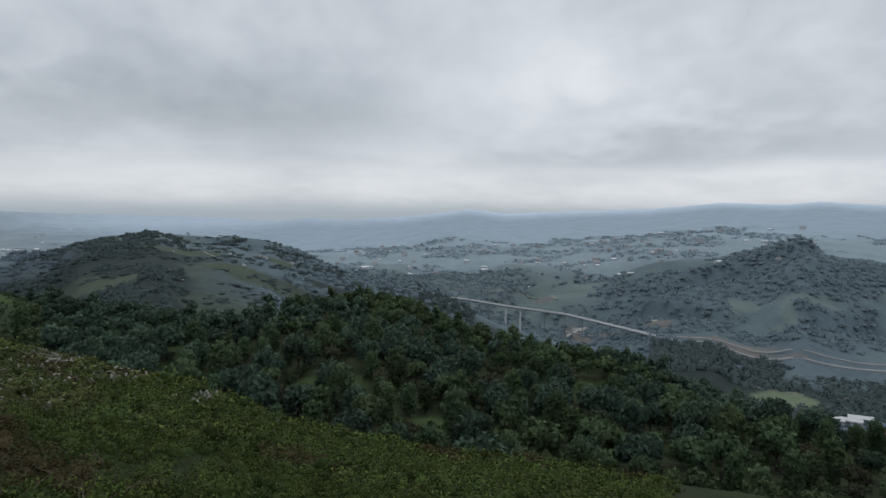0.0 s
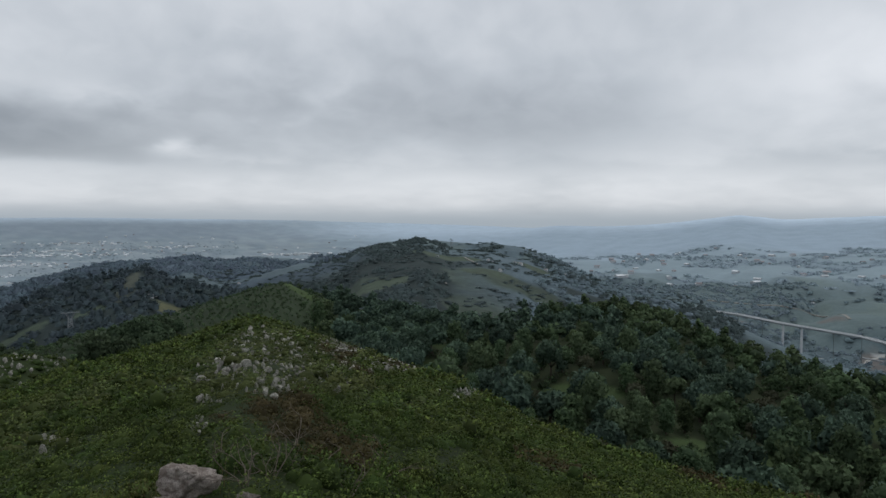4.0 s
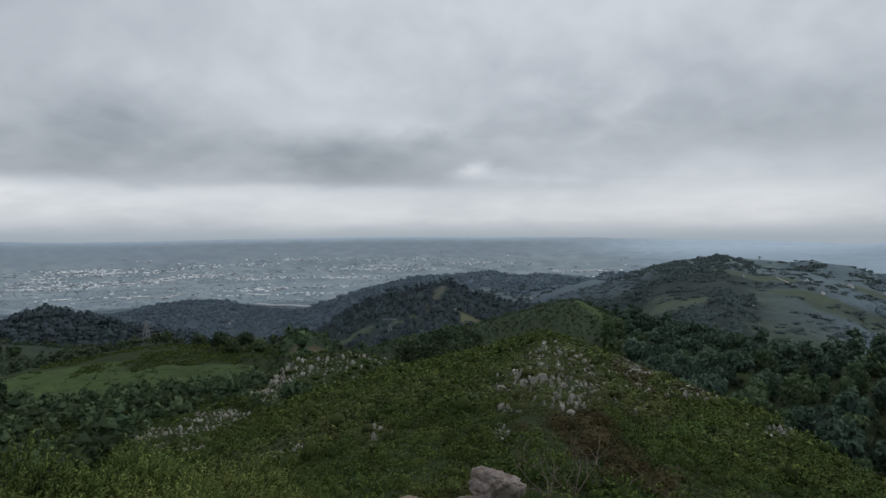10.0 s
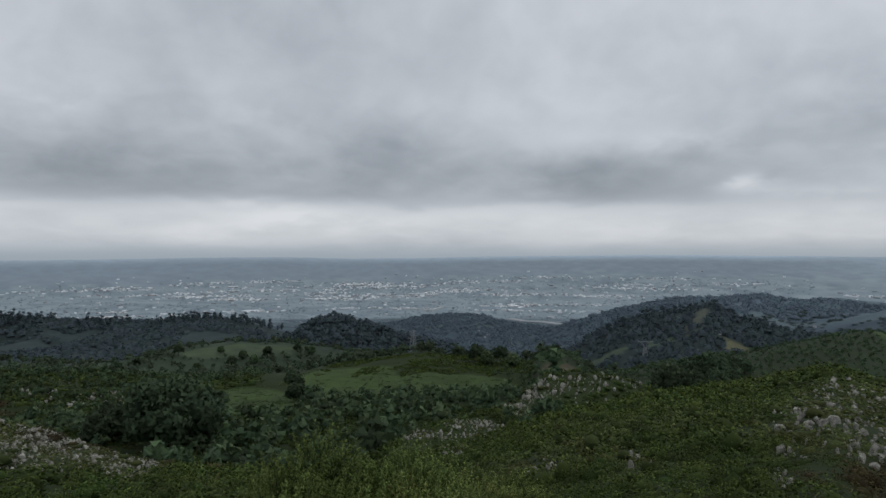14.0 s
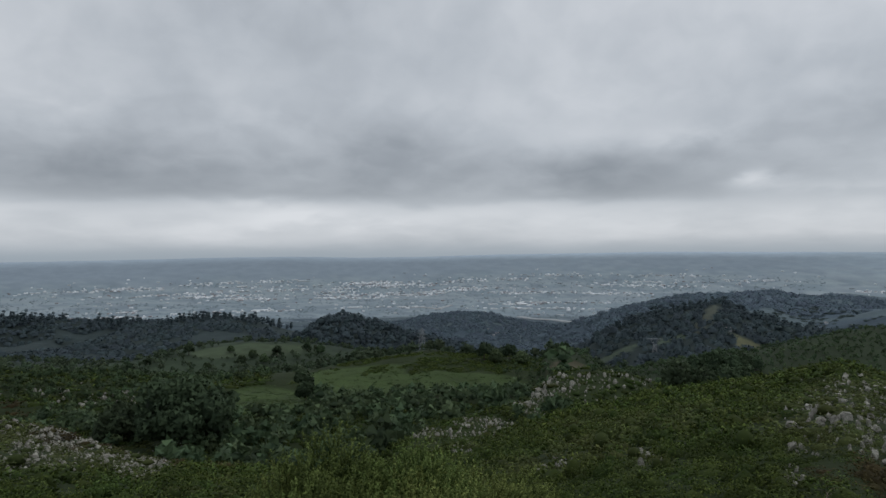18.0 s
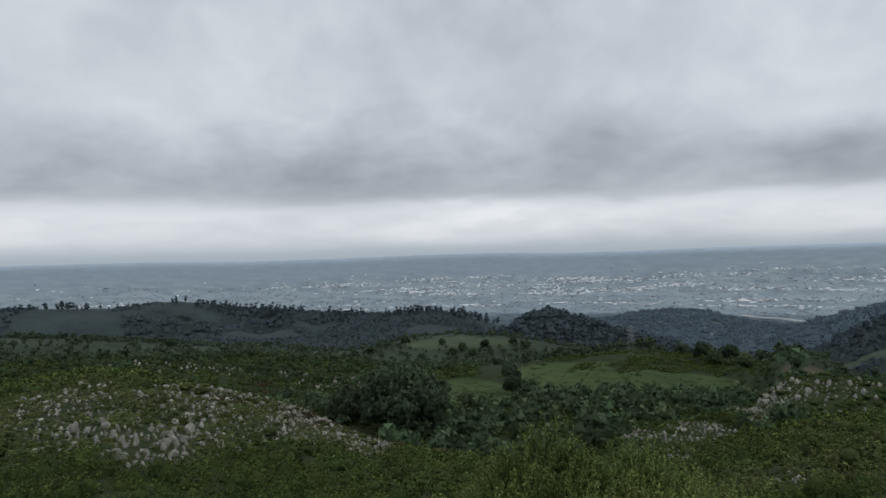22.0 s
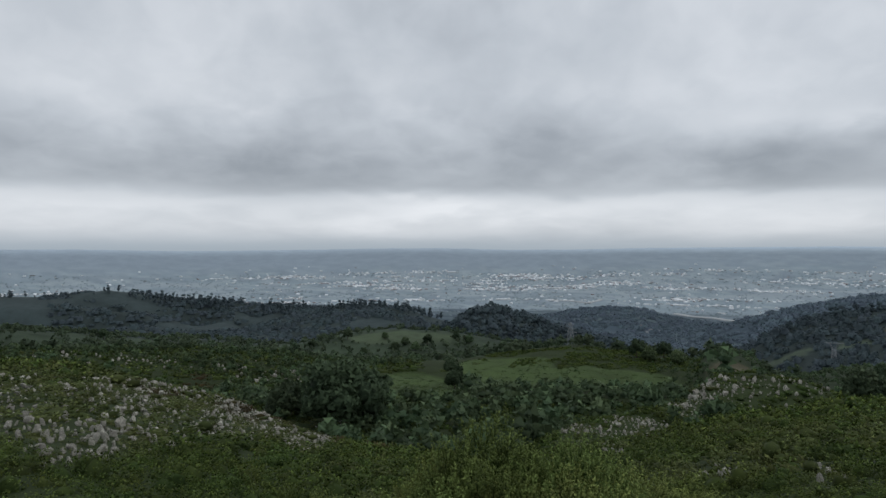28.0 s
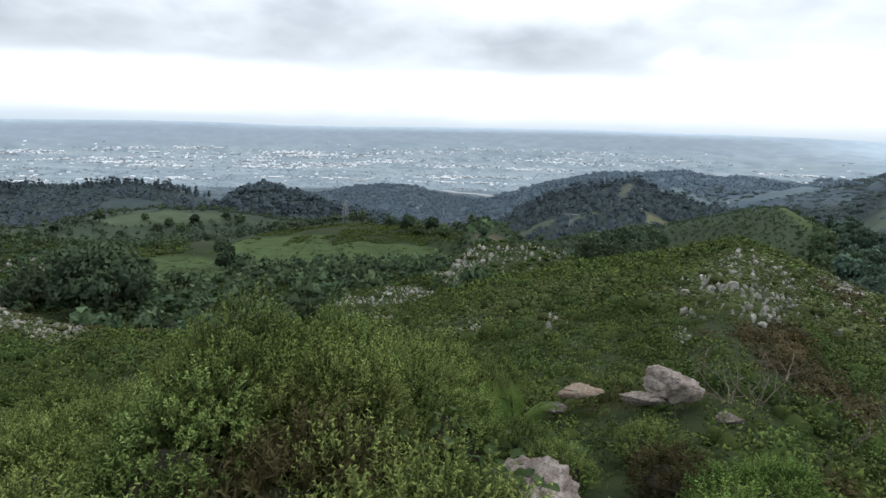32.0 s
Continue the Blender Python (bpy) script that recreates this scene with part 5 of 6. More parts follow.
def build_hill_woods():
    rng = np.random.default_rng(31)
    nz = lambda x, y, s, k: fbm(x / s, y / s, k, 3)
    hill_wood_at("ridge_wood", "dim scrub and wood covering the long ridge", rng, 5200, 84, 128, 560, 960, 3, 7, hazed_pine_leaf, "canopy", 8, lambda az, d, x, y: nz(x, y, 75, 63) > -0.02, 14)
    hill_wood_at("ridge_pines", "tall ragged pines along the ridge crest", rng, 2600, 84, 128, 820, 975, 5, 11, hazed_pine_leaf, "pine", 4.5,
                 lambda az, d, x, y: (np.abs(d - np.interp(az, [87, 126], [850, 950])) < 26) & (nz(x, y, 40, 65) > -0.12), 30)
    hill_wood_at("knob_wood", "dark pine wood on the round knob", rng, 1500, 68, 88, 560, 720, 7, 13, hazed_pine_leaf, "mixed", 5.2, None, 24)
    hill_wood_at("tower_hill_wood", "dark pine wood on the pointed hill", rng, 3800, 37, 68, 590, 900, 5, 10, hazed_pine_leaf, "canopy", 8, lambda az, d, x, y: nz(x, y, 70, 64) > -0.35, 20)
    hill_wood_at("crest_pines", "ragged pines along the pointed hill and the knob", rng, 1500, 41, 84, 640, 860, 6, 12, hazed_pine_leaf, "pine", 6,
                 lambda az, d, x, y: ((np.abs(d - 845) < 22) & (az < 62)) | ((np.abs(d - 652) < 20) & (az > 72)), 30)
    hill_wood_at("round_hill_wood", "dim mixed wood on the round hill", rng, 5000, -3, 44, 430, 1330, 3.5, 8, hazed_hill_leaf, "canopy", 9,
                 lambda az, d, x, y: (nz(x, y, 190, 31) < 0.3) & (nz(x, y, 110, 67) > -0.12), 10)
    hill_wood_at("round_hill_scrub", "low dim scrub on the round hill", rng, 2600, -3, 44, 430, 1330, 1.5, 3, hazed_hill_leaf, "canopy", 8, lambda az, d, x, y: nz(x, y, 90, 69) > -0.2, 10)
    hill_wood_at("back_ridge_wood", "dim wood on the ridge behind", rng, 1600, 30, 58, 1250, 1540, 5, 9, hazed_ridge_leaf, "canopy", 10, None, 14)
    hill_wood_at("trench_wood", "hazy wood in the deep valley", rng, 3600, 50, 82, 950, 2000, 5, 10, hazed_trench_leaf, "canopy", 13, None, 10)
    hill_wood_at("dale_wood", "hazy woods of the motorway valley", rng, 9000, -46, 14, 560, 1900, 4, 9, hazed_dale_leaf, "canopy", 12,
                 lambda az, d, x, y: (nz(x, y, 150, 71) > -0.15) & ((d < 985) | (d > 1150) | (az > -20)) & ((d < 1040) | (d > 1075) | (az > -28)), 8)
    hill_wood_at("valley_wood", "dark belt of trees before the motorway", rng, 1500, -28.4, -18.5, 900, 1042, 8, 14, hazed_belt_leaf, "canopy", 9, None, 10)
    hill_wood_at("valley_groves", "dim groves round the valley meadow", rng, 900, -40, -27, 700, 1010, 5, 9, hazed_belt_leaf, "canopy", 9, lambda az, d, x, y: nz(x, y, 60, 79) > 0.02, 20)
    hill_wood_at("terrace_hedges", "hazy hedges and copses over the terraces", rng, 4200, -46, 30, 1850, 3000, 4, 9, hazed_terrace_leaf, "canopy", 17, lambda az, d, x, y: nz(x, y, 130, 73) > 0.02, 8)
    az, d = rng.uniform(40, 129, 9000), np.sqrt(rng.uniform(2050 ** 2, 3950 ** 2, 9000))
    keep = fbm(az / 2.2, d / 140, 75, 4) + rng.normal(size=len(az)) * 0.3 > -0.1
    v, f = ball(0)
    # tops lighter than undersides: skylight painted into the tone
    kit = [(v * [0.5, 0.5 * k, 0.8], f, 0.5 + 0.5 * v[:, 2], unit(v + [0, 0, 0.8])) for k in (0.7, 1.0, 1.6)]
    n = int(keep.sum())
    tagged(scatter_mesh("plain_copses", rng, kit, on_land(az[keep], d[keep]), rng.uniform(2.5, 6, n), hazed_plain_leaf, rng.uniform(5, 15, n)), "countless hazy trees and copses over the plain", "wood", kind="stuff")


build_hill_woods()

# stony places: bearing, angle below level at which they are seen from the top, their half extents, density
STONY = [(37.4, 10.9, 5.6, 1.7, 0.5), (40.8, 12.4, 1.6, 0.8, 1.1), (36.5, 13.4, 4.6, 1.6, 0.5), (31.5, 11.0, 3.5, 1.0, 0.7), (25, 13.0, 4, 0.6, 0.75), (19, 15.3, 4, 0.5, 0.9), (12.5, 17.4, 4, 0.45, 0.8), (6, 19.1, 4, 0.4, 0.6),
         (57, 11.0, 4.4, 0.8, 0.9), (60.8, 12.2, 2.4, 0.9, 1.1), (63.2, 13.4, 1.6, 0.6, 0.9), (67.0, 14.9, 3, 0.7, 0.8), (71, 16.8, 3, 0.7, 0.6), (47.6, 14.1, 0.9, 0.3, 0.9), (42, 15.0, 1.6, 0.35, 0.9),
         (43.5, 16.9, 1.3, 0.8, 0.7), (54.1, 17.0, 1.4, 0.8, 0.9), (60.5, 17.6, 1.3, 0.5, 0.9), (62.7, 18.1, 1.3, 0.4, 0.7), (113.7, 14.6, 3.4, 1.6, 1.0),
         (102, 14.1, 3.8, 1.6, 1.0), (96, 16.2, 2.8, 1.0, 1.0), (109, 11.6, 8, 1.6, 0.6), (118, 11.8, 7, 2.4, 0.5), (107, 12.6, 13, 3.4, 0.42), (97, 15.0, 5, 1.2, 0.7), (36, 12.4, 9, 3.0, 0.34), (60, 12.0, 6, 1.6, 0.5), (70, 15.6, 5, 0.5, 0.8)]


def rocky(az, d):
    """How stony the heath is, 0 to 1."""
    x, y = polar(az, d)
    low = np.degrees(np.arctan2(-land(x, y), d))
    w = np.zeros(np.shape(d))
    for a, e, ha, he, s in STONY:
        q = np.hypot((az - a) / ha, (low - e) / he)
        w = np.maximum(w, s * step(1.25 - q, 0, 0.6))
    clump = fbm(x / (0.1 * d), y / (0.1 * d), 91, 3)
    return w * np.where(d < 110, 1, 0) * (0.45 + 1.1 * np.clip(clump + 0.4, 0, 1))


# ---------------------------------------------------------------- meadow basin: trees and scrub
def build_basin():
    rng = np.random.default_rng(51)
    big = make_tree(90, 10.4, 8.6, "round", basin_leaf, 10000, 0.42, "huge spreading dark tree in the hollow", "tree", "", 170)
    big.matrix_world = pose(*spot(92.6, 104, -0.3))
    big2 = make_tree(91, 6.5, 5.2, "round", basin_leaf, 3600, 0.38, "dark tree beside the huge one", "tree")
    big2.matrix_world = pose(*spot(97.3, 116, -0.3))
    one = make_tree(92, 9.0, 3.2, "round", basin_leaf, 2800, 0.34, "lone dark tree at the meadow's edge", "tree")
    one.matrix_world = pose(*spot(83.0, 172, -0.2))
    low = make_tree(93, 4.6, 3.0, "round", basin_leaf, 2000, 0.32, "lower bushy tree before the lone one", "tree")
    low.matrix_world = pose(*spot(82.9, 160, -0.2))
    pats = [make_tree(94 + i, h, r, "round", m, 1000, 0.5, lab, "tree", "basin trees") for i, (h, r, m, lab) in enumerate((
        (7.5, 3.8, basin_leaf, "dark round tree on the meadow slope"), (6, 3.4, wood_leaf, "bushy green tree on the meadow slope"), (8.5, 4.0, basin_leaf, "tall dark tree by the field")))]
    rows = [(92.4, 428, 0), (89.1, 424, 1), (87.3, 408, 1), (85.3, 410, 2), (82.8, 426, 0), (81.6, 420, 1), (95.5, 415, 2), (97, 405, 0), (91, 392, 1), (86.4, 395, 1), (88.2, 392, 0),
            (66.2, 205, 1), (65, 212, 0), (63.9, 205, 1), (67.2, 210, 0),
            (111.8, 425, 2), (121.5, 470, 1), (103, 300, 1), (100, 320, 0), (106, 330, 1), (76, 320, 0), (74, 330, 1), (78.5, 335, 2), (71, 320, 1)]
    for az, d, k in rows:
        g = rng.uniform(0.7, 1.0)
        c = copy_thing(pats[k], pose(*spot(az, d, -0.2), 0, 0, rng.uniform(0, 360)))
        c.scale = (g, g, g)
    for p in pats:
        drop_spare(p)
    # a round grove behind the rocky knoll, its tops just above the spur
    grove = [make_tree(98 + i, 9.0, 5.6, "round", basin_leaf, 2200, 0.5, "rounded green tree of a grove behind the knoll", "tree", "grove trees") for i in range(2)]
    for i, (az, d, top) in enumerate(((50.9, 172, -8.75), (49.6, 180, -8.5), (48.3, 184, -8.0), (47.2, 188, -7.75), (46.1, 194, -7.9), (45.0, 200, -8.2), (48.9, 168, -9.3), (47.3, 172, -9.1), (45.7, 178, -9.0))):
        x, y, z = spot(az, d, -0.3)
        g = (d * float(tan_deg(top)) - z) / 9.0
        c = copy_thing(grove[i % 2], pose(x, y, z, 0, 0, 57 * i))
        c.scale = (min(g, 0.9), min(g, 0.9), g)
    for p in grove:
        drop_spare(p)
    # scrub in the hollow and over the heath behind
    kits = [unit_kit(200 + i, "round", 46, 0.17, r, 0.6, 2, 0, 9) for i, r in enumerate((0.6, 0.75, 0.55))]

    def scrub(name, lab, n, az0, az1, d0, d1, h0, h1, mat, gap, thresh, seed):
        az, d = area_spots(rng, n, az0, az1, d0, d1)
        x, y = polar(az, d)
        keep = fbm(x / 22, y / 22, seed, 3) > thresh
        keep &= rocky(az, d) < 0.12
        for r in FIELDS[:6]:
            keep &= patch(az, d, r, fbm(x / 45, y / 45, 25, 3)) < 0.4
        ids = spaced(az, d, gap, keep)
        tagged(scatter_mesh(name, rng, kits, on_land(az[ids], d[ids], -0.1), rng.uniform(h0, h1, len(ids)), mat), lab, "shrubs", kind="stuff")

    scrub("hollow_scrub", "dense dark shrubs filling the hollow", 3600, 60, 104, 60, 150, 1.8, 4.4, hollow_leaf, 3.6, -0.4, 81)
    scrub("hollow_edge_scrub", "dark shrubs along the foot of the meadow", 1800, 60, 84, 148, 168, 1.2, 3.2, hollow_leaf, 3.0, -0.3, 82)
    az, d = area_spots(rng, 3000, 62, 84, 172, 232)
    x, y = polar(az, d)
    keep = (fbm(x / 14, y / 14, 88, 3) + 0.45 * step(d, 182, 196) * step(az, 80, 74) > 0.2)
    tagged(scatter_mesh("meadow_bracken", rng, [tuft_shape(340 + i, 30, 0.8, 0.5, 0.2, 6) for i in range(3)], on_land(az[keep], d[keep], -0.1), rng.uniform(0.8, 1.9, int(keep.sum())), heath_leaf),
           "low bracken patches over the pasture", "bracken", kind="stuff")
    az, d = np.concatenate([rng.uniform(82, 91.5, 1300), rng.uniform(62, 83, 1700)]), np.concatenate([rng.uniform(130, 194, 1300), rng.uniform(160, 214, 1700)])
    tagged(scatter_mesh("pasture_tufts", rng, [tuft_shape(350 + i, 18, 0.9, 0.5, 0.25, 3) for i in range(3)], on_land(az, d, -0.1), rng.uniform(0.15, 0.4, len(az)), pasture_leaf, rng.uniform(0.8, 2.2, len(az))),
           "short tufted grass of the pasture", "grass", kind="stuff")
    scrub("heath_scrub", "scattered dark shrubs over the heath", 5200, 86, 130, 84, 300, 0.8, 2.9, wood_leaf, 2.3, -0.2, 83)
    scrub("field_hedges", "hedges and bushes round the fields", 5600, 55, 130, 225, 560, 1.4, 5.0, field_leaf, 3.6, -0.22, 85)
    scrub("spur_scrub", "scrub on the grassy spur", 9000, 32, 66, 90, 345, 0.6, 1.9, hollow_leaf, 2.4, -0.5, 87)


build_basin()


# ---------------------------------------------------------------- heath on the hilltop
def tall_limit(az, d):
    """How tall growth may stand at a place, so that it stays below the brows behind it."""
    lim = np.interp(az, [-60, 0, 20, 36, 46, 54, 60, 66, 72, 78, 86, 92, 100, 112, 130], [27, 26, 24, 22.5, 22, 21.5, 18.6, 16.6, 14.9, 14.4, 15.4, 17.6, 19.6, 21, 22])
    x, y = polar(az, d)
    return -d * tan_deg(lim) - land(x, y)


def build_heath():
    """Gorse and heath over the hilltop, coarser with distance."""
    rng = np.random.default_rng(71)
    bands = (("gorse_carpet", [tuft_shape(300 + i, 460, 0.62, 0.95, 0.056, 14) for i in range(4)], 14000, 3.4, 12.5, 0.32, 0.36, 0.7, 0, 128),
             ("heath_carpet", [tuft_shape(310 + i, 150, 0.62, 0.8, 0.09, 10) for i in range(5)], 17000, 12, 31, 0.47, 0.55, 1.05, -20, 130),
             ("far_heath", [tuft_shape(320 + i, 66, 0.66, 0.75, 0.13, 8) for i in range(5)], 26000, 30, 76, 0.85, 0.8, 1.7, -20, 130),
             ("distant_heath", [tuft_shape(330 + i, 40, 0.7, 0.65, 0.16, 7) for i in range(4)], 9000, 74, 135, 1.5, 1.3, 2.6, 30, 132),
             ("moor_heath", [tuft_shape(344 + i, 26, 0.8, 0.5, 0.2, 6) for i in range(4)], 9000, 130, 330, 2.7, 2.2, 4.6, 86, 132),
             ("slope_heath", [tuft_shape(336 + i, 90, 0.62, 0.7, 0.1, 8) for i in range(3)], 1500, 5, 13, 0.5, 0.5, 0.9, -46, -8))
    for name, kits, n, d0, d1, gap, s0, s1, a0, a1 in bands:
        az, d = area_spots(rng, n, a0, a1, d0, d1)
        keep = rocky(az, d) < rng.uniform(0.5, 1.8, n)
        if d0 > 70:
            for r in FIELDS[:6]:
                keep &= patch(az, d, r, 0 * az) < 0.3
        ids = spaced(az, d, gap, keep)
        az, d = az[ids], d[ids]
        x, y = polar(az, d)
        wide = rng.uniform(s0, s1, len(az))
        h = wide * rng.uniform(0.5, 0.8, len(az))
        if d1 < 14:
            h = np.clip(h * (1 + 0.7 * fbm(x / 0.9, y / 0.9, 97, 2)), 0.16, np.where((az > 37) & (az < 60) & (d < 5.9), 0.3, 0.55))
        h = h * (1 - 0.72 * np.clip(rocky(az, d), 0, 1))
        brown = fbm(x / (1.2 + d * 0.12), y / (1.2 + d * 0.12), 95, 3) + 0.08 * step(az, 50, 36) * step(az, 22, 30) > 0.42
        P = on_land(az, d, -0.06)
        pale = ~brown & (np.clip(rocky(az, d), 0, 1) * 0.9 + 0.8 * fbm(x / (2 + d * 0.1), y / (2 + d * 0.1), 99, 3) + rng.normal(size=len(az)) * 0.14 > 0.34) & (d > 8) & (az > 24)
        green = ~brown & ~pale
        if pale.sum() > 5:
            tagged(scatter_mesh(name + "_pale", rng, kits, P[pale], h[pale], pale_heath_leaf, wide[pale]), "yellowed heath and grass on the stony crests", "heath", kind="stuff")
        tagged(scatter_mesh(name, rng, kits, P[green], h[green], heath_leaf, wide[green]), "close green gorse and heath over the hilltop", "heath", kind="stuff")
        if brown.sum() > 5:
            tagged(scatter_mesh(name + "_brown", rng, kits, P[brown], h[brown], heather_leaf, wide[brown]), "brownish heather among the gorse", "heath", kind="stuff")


build_heath()


def build_knoll_rocks():
    rng = np.random.default_rng(73)
    pats = []
    for i in range(7):
        t = tagged(new("rock", rock_mesh("rock", 400 + i, 2, limestone, (1, 0.7, rng.uniform(0.8, 1.7)), 0.7, 9)), "weathered grey limestone rock in the heath", "rock", "knoll rocks")
        pats.append(t)
    az = rng.uniform(4, 128, 90000)
    d = np.exp(rng.uniform(np.log(8), np.log(108), 90000))
    az[:16000], d[:16000] = rng.uniform(50, 76, 16000), rng.uniform(62, 104, 16000)
    w = rocky(az, d)
    keep = w > rng.uniform(0.12, 2.2, len(az))
    ids = spaced(az, d, 0.005 * d + 0.05, keep)
    ids = ids[np.argsort(d[ids])]
    ids = ids[:: max(1, len(ids) // 8500)]
    first, rest = ids[:290], ids[290:]
    for i in first:
        x, y, z = spot(az[i], d[i])
        s = (0.0016 + 0.0052 * rng.uniform() ** 3) * d[i] * rng.uniform(0.8, 1.3) + 0.02
        c = copy_thing(pats[rng.integers(0, 7)], pose(x, y, z + s * 0.35, rng.uniform(-15, 15), rng.uniform(-15, 15), rng.uniform(0, 360)))
        c.scale = (s, s, s * rng.uniform(0.9, 1.6))
    for p in pats:
        bpy.data.objects.remove(p)
    kits = []
    for i in range(5):
        me = rock_mesh("stone", 420 + i, 1, limestone, (1, 0.7, 1.1), 0.9, 9)
        v = np.array([p.co[:] for p in me.vertices])
        f = np.array([p.vertices[:] for p in me.polygons])
        kits.append((v + [0, 0, 0.3], f, np.zeros(len(v)), None))
        bpy.data.meshes.remove(me)
    s = (0.0014 + 0.0050 * rng.uniform(size=len(rest)) ** 4) * d[rest] + 0.02
    ob = scatter_mesh("scattered_stones", rng, kits, on_land(az[rest], d[rest]), s, limestone)
    tagged(ob, "countless grey limestone stones on the knolls", "stones", kind="stuff")
    # outcrops on the heath farther off
    a2 = np.concatenate([rng.normal(116, 2.4, 40), rng.normal(109, 1.6, 30), rng.normal(98, 2.2, 60), rng.normal(126, 1.5, 40), rng.normal(102, 1, 20), rng.normal(112, 3, 40)])
    d2 = np.concatenate([rng.normal(196, 5, 40), rng.normal(205, 4, 30), rng.normal(182, 5, 60), rng.normal(200, 14, 40), rng.normal(196, 4, 20), rng.normal(215, 9, 40)])
    ob = scatter_mesh("far_outcrops", rng, kits, on_land(a2, d2), rng.uniform(0.3, 0.85, len(a2)), limestone)
    tagged(ob, "pale limestone outcrops along the heath ridge", "stones", kind="stuff")


build_knoll_rocks()


# ---------------------------------------------------------------- boulders and bushes beside the camera
def boulder(seed, az, d, size, lift, turn, squash, lab):
    ob = new("boulder", rock_mesh("boulder", seed, 5, orange_rock if "orange" in lab else near_rock, squash, 0.62, 5))
    x, y, z = spot(az, d)
    ob.matrix_world = pose(x, y, z + lift, 4, -6, turn)
    ob.scale = (size, size, size)
    return tagged(ob, lab, "boulder", "hilltop boulders")


boulder(511, 56.6, 3.0, 0.30, 0.36, 56, (1.05, 0.9, 0.9), "grey cracked limestone boulder half sunk in heather")
boulder(502, 44.2, 5.6, 0.23, 0.25, 52, (1.25, 0.85, 0.85), "lichened pinkish-grey boulder among the gorse")
boulder(503, 46.6, 5.5, 0.13, 0.17, 46, (1.5, 0.8, 0.5), "flat pale rock leaning on a boulder")
boulder(504, 51.9, 5.6, 0.13, 0.24, 50, (1.7, 0.9, 0.55), "long orange-lichened rock in dry grass")
boulder(505, 54.2, 5.5, 0.10, 0.15, 40, (1.2, 0.8, 0.5), "small grey stone in the heather")
boulder(506, 58.8, 5.2, 0.10, 0.08, 80, (1.1, 0.9, 0.7), "small grey stone beside the bracken")
boulder(507, 39.4, 5.1, 0.09, 0.06, 15, (1.3, 0.9, 0.6), "small pale stone at the gorse's edge")


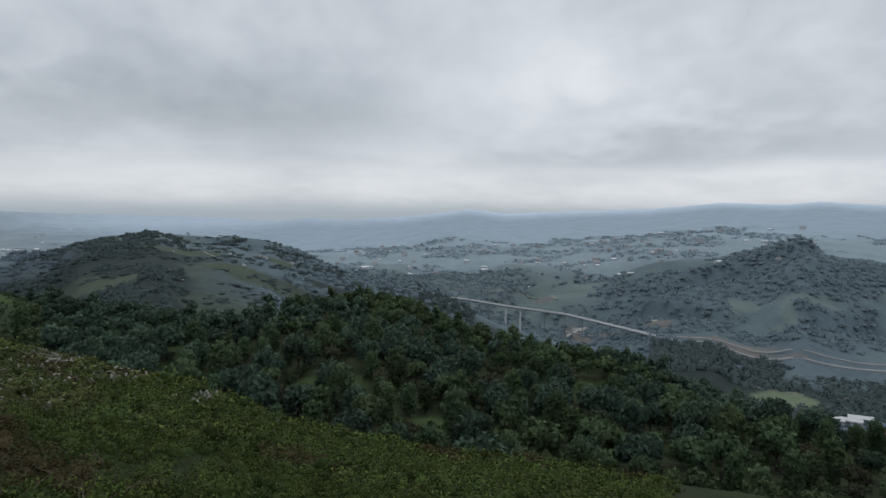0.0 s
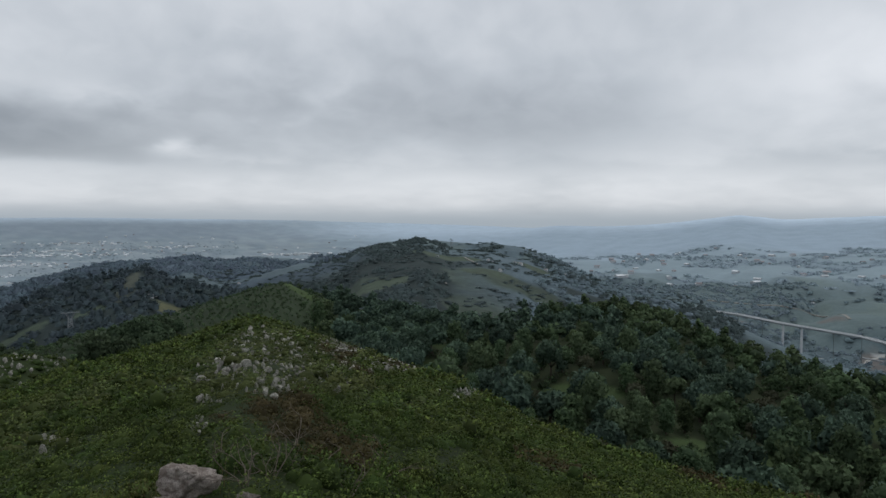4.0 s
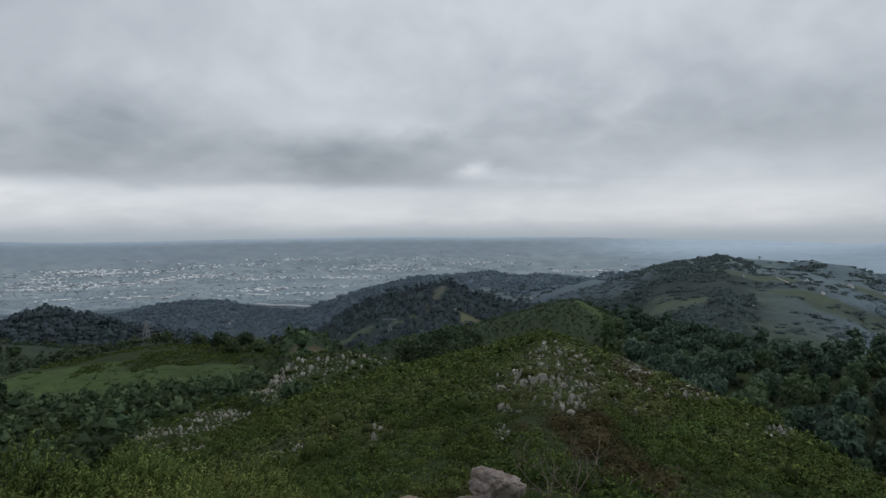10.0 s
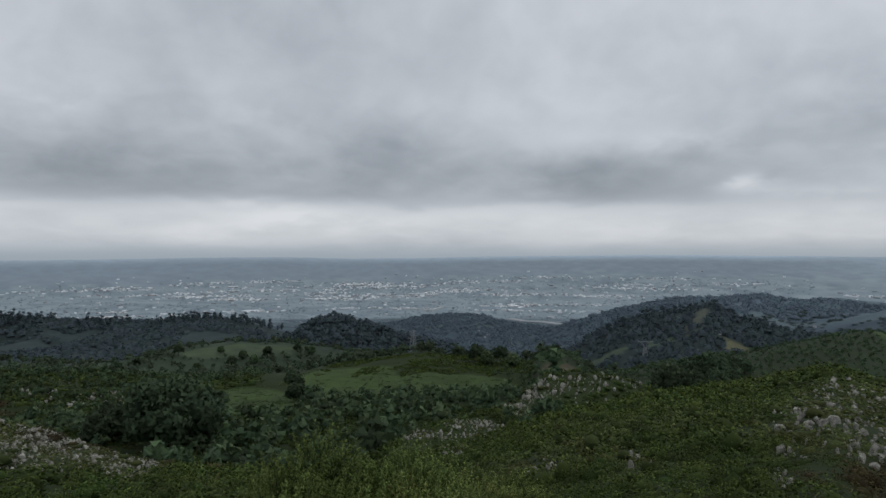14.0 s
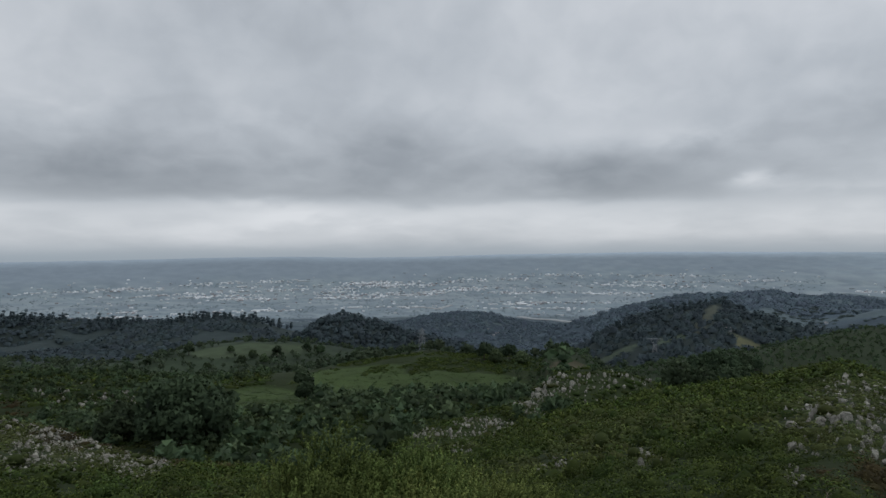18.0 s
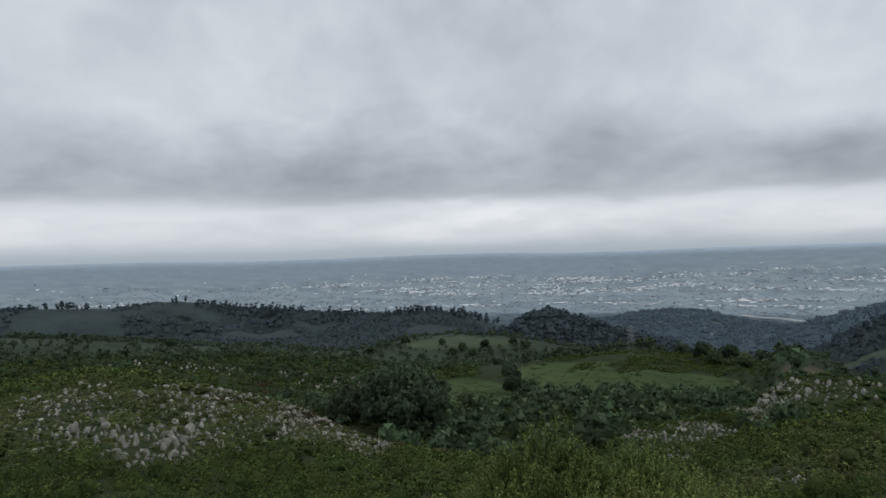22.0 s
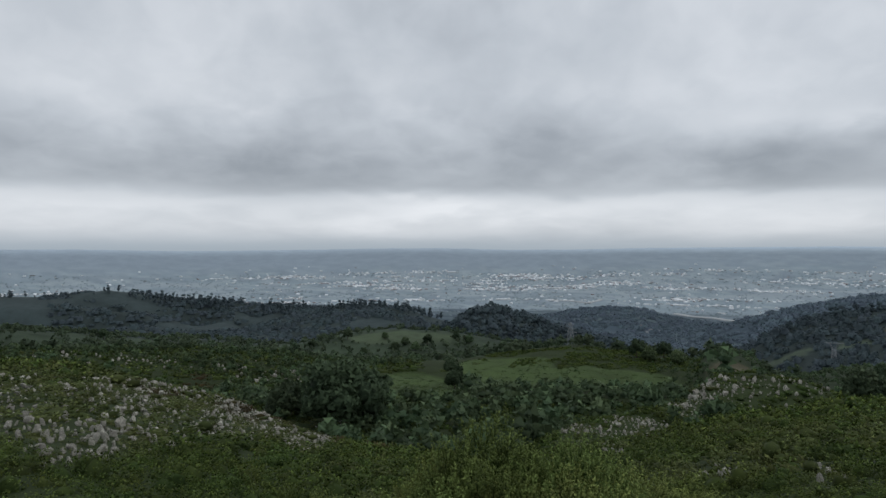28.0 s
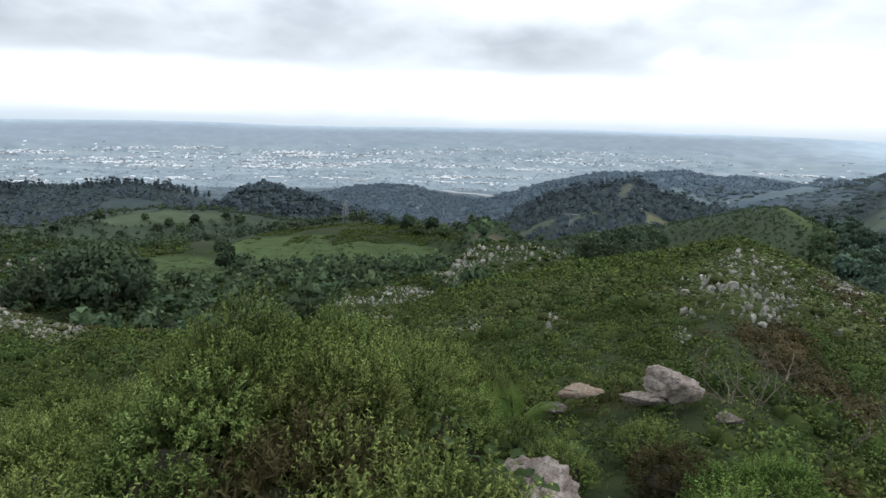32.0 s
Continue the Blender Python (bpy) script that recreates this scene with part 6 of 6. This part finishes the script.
def build_front():
    rng = np.random.default_rng(77)
    gorse = []
    for i in range(6):
        t = thing("gorse_bush", "spiny green gorse bush on the hilltop" if i < 5 else "fresh light green gorse bush among the heather", "bush", "gorse bushes")
        v, f, tip_shade, nr = bush_shape(600 + i, *((2600, 9, 0.10) if i < 3 else (1800, 9, 0.12)), 0.5, 0.2, 0.3, 20)
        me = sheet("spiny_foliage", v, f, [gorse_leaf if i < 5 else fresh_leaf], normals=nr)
        give(me, "tip_shade", tip_shade)
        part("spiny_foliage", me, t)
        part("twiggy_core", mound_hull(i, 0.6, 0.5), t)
        gorse.append(t)
    heather = []
    for i in range(3):
        t = thing("heather_bush", "brown-green heather bush with small leaves", "bush", "heather bushes")
        v, f, tip_shade, nr = bush_shape(640 + i, 1200, 10, 0.10, 0.5, 0.36, 0.2, 16)
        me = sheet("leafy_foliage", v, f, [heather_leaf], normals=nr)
        give(me, "tip_shade", tip_shade)
        part("leafy_foliage", me, t)
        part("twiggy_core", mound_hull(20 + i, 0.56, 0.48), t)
        heather.append(t)
    az, d = area_spots(rng, 2600, 8, 128, 2.1, 6.6)
    lim = tall_limit(az, d)
    keep = lim > 0.26
    for a, r in ((55.0, 3.0), (44.8, 5.5), (51.6, 5.5), (47.0, 5.5), (58.8, 5.2), (60.5, 5.0)):
        x0, y0 = polar(a, r)
        x, y = polar(az, d)
        keep &= np.hypot(x - x0, y - y0) > (0.85 if r < 4 else 0.6)
    # keep the sight of the stones free
    for a, r, w in ((45.4, 5.5, 5.5), (52.0, 5.4, 4.5), (55.0, 2.95, 13.0)):
        keep &= ~((np.abs(az - a) < w) & (d < r) & (d > r - 0.9))
    keep &= ~((az > 51) & (az < 65) & (d < 3.0))
    ids = spaced(az, d, np.where(lim > 0.85, 0.6, 0.46), keep)
    for i in ids:
        h = min(1.5, float(lim[i]) * rng.uniform(0.8, 1.08))
        if 40 < az[i] < 63 and d[i] < 4.4:
            h = min(h, 0.55)
        x, y, z = spot(az[i], d[i], -0.06)
        kind = heather if (38 < az[i] < 60 and d[i] < 4.2 and rng.uniform() < 0.85) or (az[i] < 34 and rng.uniform() < 0.35) or rng.uniform() < 0.05 else gorse
        c = copy_thing(kind[5 if kind is gorse and az[i] < 44 else rng.integers(0, 3) if kind is heather or h > 0.85 else rng.integers(3, 5)], pose(x, y, z, 0, 0, rng.uniform(0, 360)))
        w = min(max(h, 0.55), 1.25)
        c.scale = (w, w, min(h, 1.25 * w))
    # leading shoots that stand above the rest
    for a, r, top in ((83.4, 4.0, -12.9), (74.6, 3.9, -13.9), (76.0, 4.0, -14.4), (79.5, 4.1, -14.6), (85.6, 4.3, -15.6), (70.5, 4.2, -16.2)):
        x, y, z = spot(a, r, -0.05)
        h = -r * float(tan_deg(-top)) - z
        c = copy_thing(gorse[rng.integers(0, 3)], pose(x, y, z, 0, 0, rng.uniform(0, 360)))
        c.scale = (h * 0.8, h * 0.8, h * 1.08)
    for p in gorse + heather:
        drop_spare(p)

    # bracken
    def frond(seed):
        r = np.random.default_rng(seed)
        v, tip_shade = [], []
        for i in range(22):
            t = (i + 1) / 23
            p = np.array([0.0, t * 0.62, 0.55 * t - 0.35 * t * t])
            L = 0.17 * math.sin(math.pi * min(1, t * 0.9 + 0.12)) ** 0.8
            for s in (-1, 1):
                for k in range(5):
                    q = p + np.array([s * L * (k + 0.5) / 5, 0.02 * k, -0.01 * k])
                    w = 0.022 * (1.2 - k / 6)
                    v += [q + [0, -0.008, 0], q + [s * L / 4.4, 0.006, -0.004], q + [s * 0.01, w, 0.012]]
                    v += [q + [0, -0.008, 0], q + [s * 0.012, -w, 0.008], q + [s * L / 4.4, 0.0, -0.004]]
                    tip_shade += [0.3, 0.9, 0.7] * 2
        return np.array(v), np.arange(len(v)).reshape(-1, 3), np.array(tip_shade) * r.uniform(0.7, 1)

    for a, r, n in ((60.3, 5.0, 8), (62.0, 5.3, 7), (57.8, 5.2, 5), (63.5, 4.7, 5)):
        t = thing("bracken", "bright green bracken fern growing among the gorse", "fern", "bracken ferns", at=pose(*spot(a, r, 0.1)))
        for i in range(n):
            v, f, tip_shade = frond(700 + i)
            me = sheet("frond", v, f, [fern_leaf], smooth=False)
            give(me, "tip_shade", tip_shade)
            o = part("frond", me, t)
            o.matrix_basis = pose(rng.normal() * 0.06, rng.normal() * 0.06, 0, rng.uniform(8, 34), rng.normal() * 12, 360 * i / n + rng.uniform(-20, 20)) @ Matrix.Scale(rng.uniform(0.5, 0.75), 4)

    # bramble with rounded leaves
    t = thing("bramble", "bramble with rounded green leaves", "bush", at=pose(*spot(61.5, 2.9, 0.15)))
    n = 260
    c = rng.normal(size=(n, 3)) * [0.22, 0.2, 0.14] + [0, 0, 0.3]
    nr = unit(rng.normal(size=(n, 3)) * 0.5 + [0, 0, 1])
    u = unit(np.cross(nr, rng.normal(size=(n, 3))))
    w = np.cross(nr, u)
    s = rng.uniform(0.02, 0.036, (n, 1))
    ring = [c + (u * math.cos(k * 1.0472) * 1.25 + w * math.sin(k * 1.0472)) * s - nr * s * 0.25 * (k % 2) for k in range(6)]
    v = np.stack(ring, 1).reshape(-1, 3)
    me = sheet("leaves", v, np.arange(6 * n).reshape(-1, 6), [bramble_leaf], smooth=False)
    give(me, "tip_shade", np.repeat(rng.uniform(0.2, 1, n), 6))
    part("leaves", me, t)
    bm = bmesh.new()
    for i in range(8):
        a = rng.uniform(0, 6.28)
        bar(bm, (0, 0, -0.1), (math.cos(a) * 0.3, math.sin(a) * 0.3, 0.42), 0.005, 5, 0.003)
    part("canes", mesh_of("canes", bm, [stem_and_shade]), t)

    # dead branches, bare and pale
    for a, r, L, k in ((39.5, 5.6, 0.7, 1), (37.2, 5.9, 0.8, 2), (33.5, 6.4, 0.8, 3), (30.5, 5.8, 0.7, 4), (41.3, 6.6, 0.6, 5), (35.2, 7.4, 0.8, 6), (28, 7.0, 0.8, 7)):
        rr = np.random.default_rng(k)
        bm = bmesh.new()

        def grow(p, ax, length, rad, depth):
            q = p
            for j in range(3):
                ax = Vector(unit(np.array(ax) + rr.normal(size=3) * 0.28))
                e = q + ax * length / 3
                bar(bm, q, e, rad * (1 - j * 0.2), 5, rad * (0.8 - j * 0.2))
                q = e
                if depth and rr.uniform() < 0.9:
                    grow(q, unit(np.array(ax) + rr.normal(size=3) * 0.8), length * 0.6, rad * 0.55, depth - 1)

        for j in range(3):
            grow(Vector((0, 0, -0.05)), unit(np.array([rr.normal() * 0.7, rr.normal() * 0.7, 0.9])), L * 0.5, 0.008, 2)
        o = new("dead_branch", mesh_of("dead_branch", bm, [twig]))
        o.matrix_world = pose(*spot(a, r))
        tagged(o, "bare pale dead branches sticking out of the heath", "branch", "dead branches")

    # dry grass between the stones
    n = 300
    a, r = rng.normal(48.5, 3.5, n), rng.normal(6.0, 0.3, n)
    v = np.array([(-0.006, 0, 0), (0.006, 0, 0), (0.12, 0.04, 1.0)])
    kit = (np.concatenate([v, v @ np.diag([-1, 1, 0.8]) + [0.03, 0, 0]]), np.arange(6).reshape(-1, 3), np.array([0, 0, 1, 0, 0, 1.0]), None)
    tagged(scatter_mesh("dry_grass", rng, [kit], on_land(a, r), rng.uniform(0.12, 0.34, n), dry_grass), "tawny dry grass between the stones", "grass", kind="stuff")


build_front()
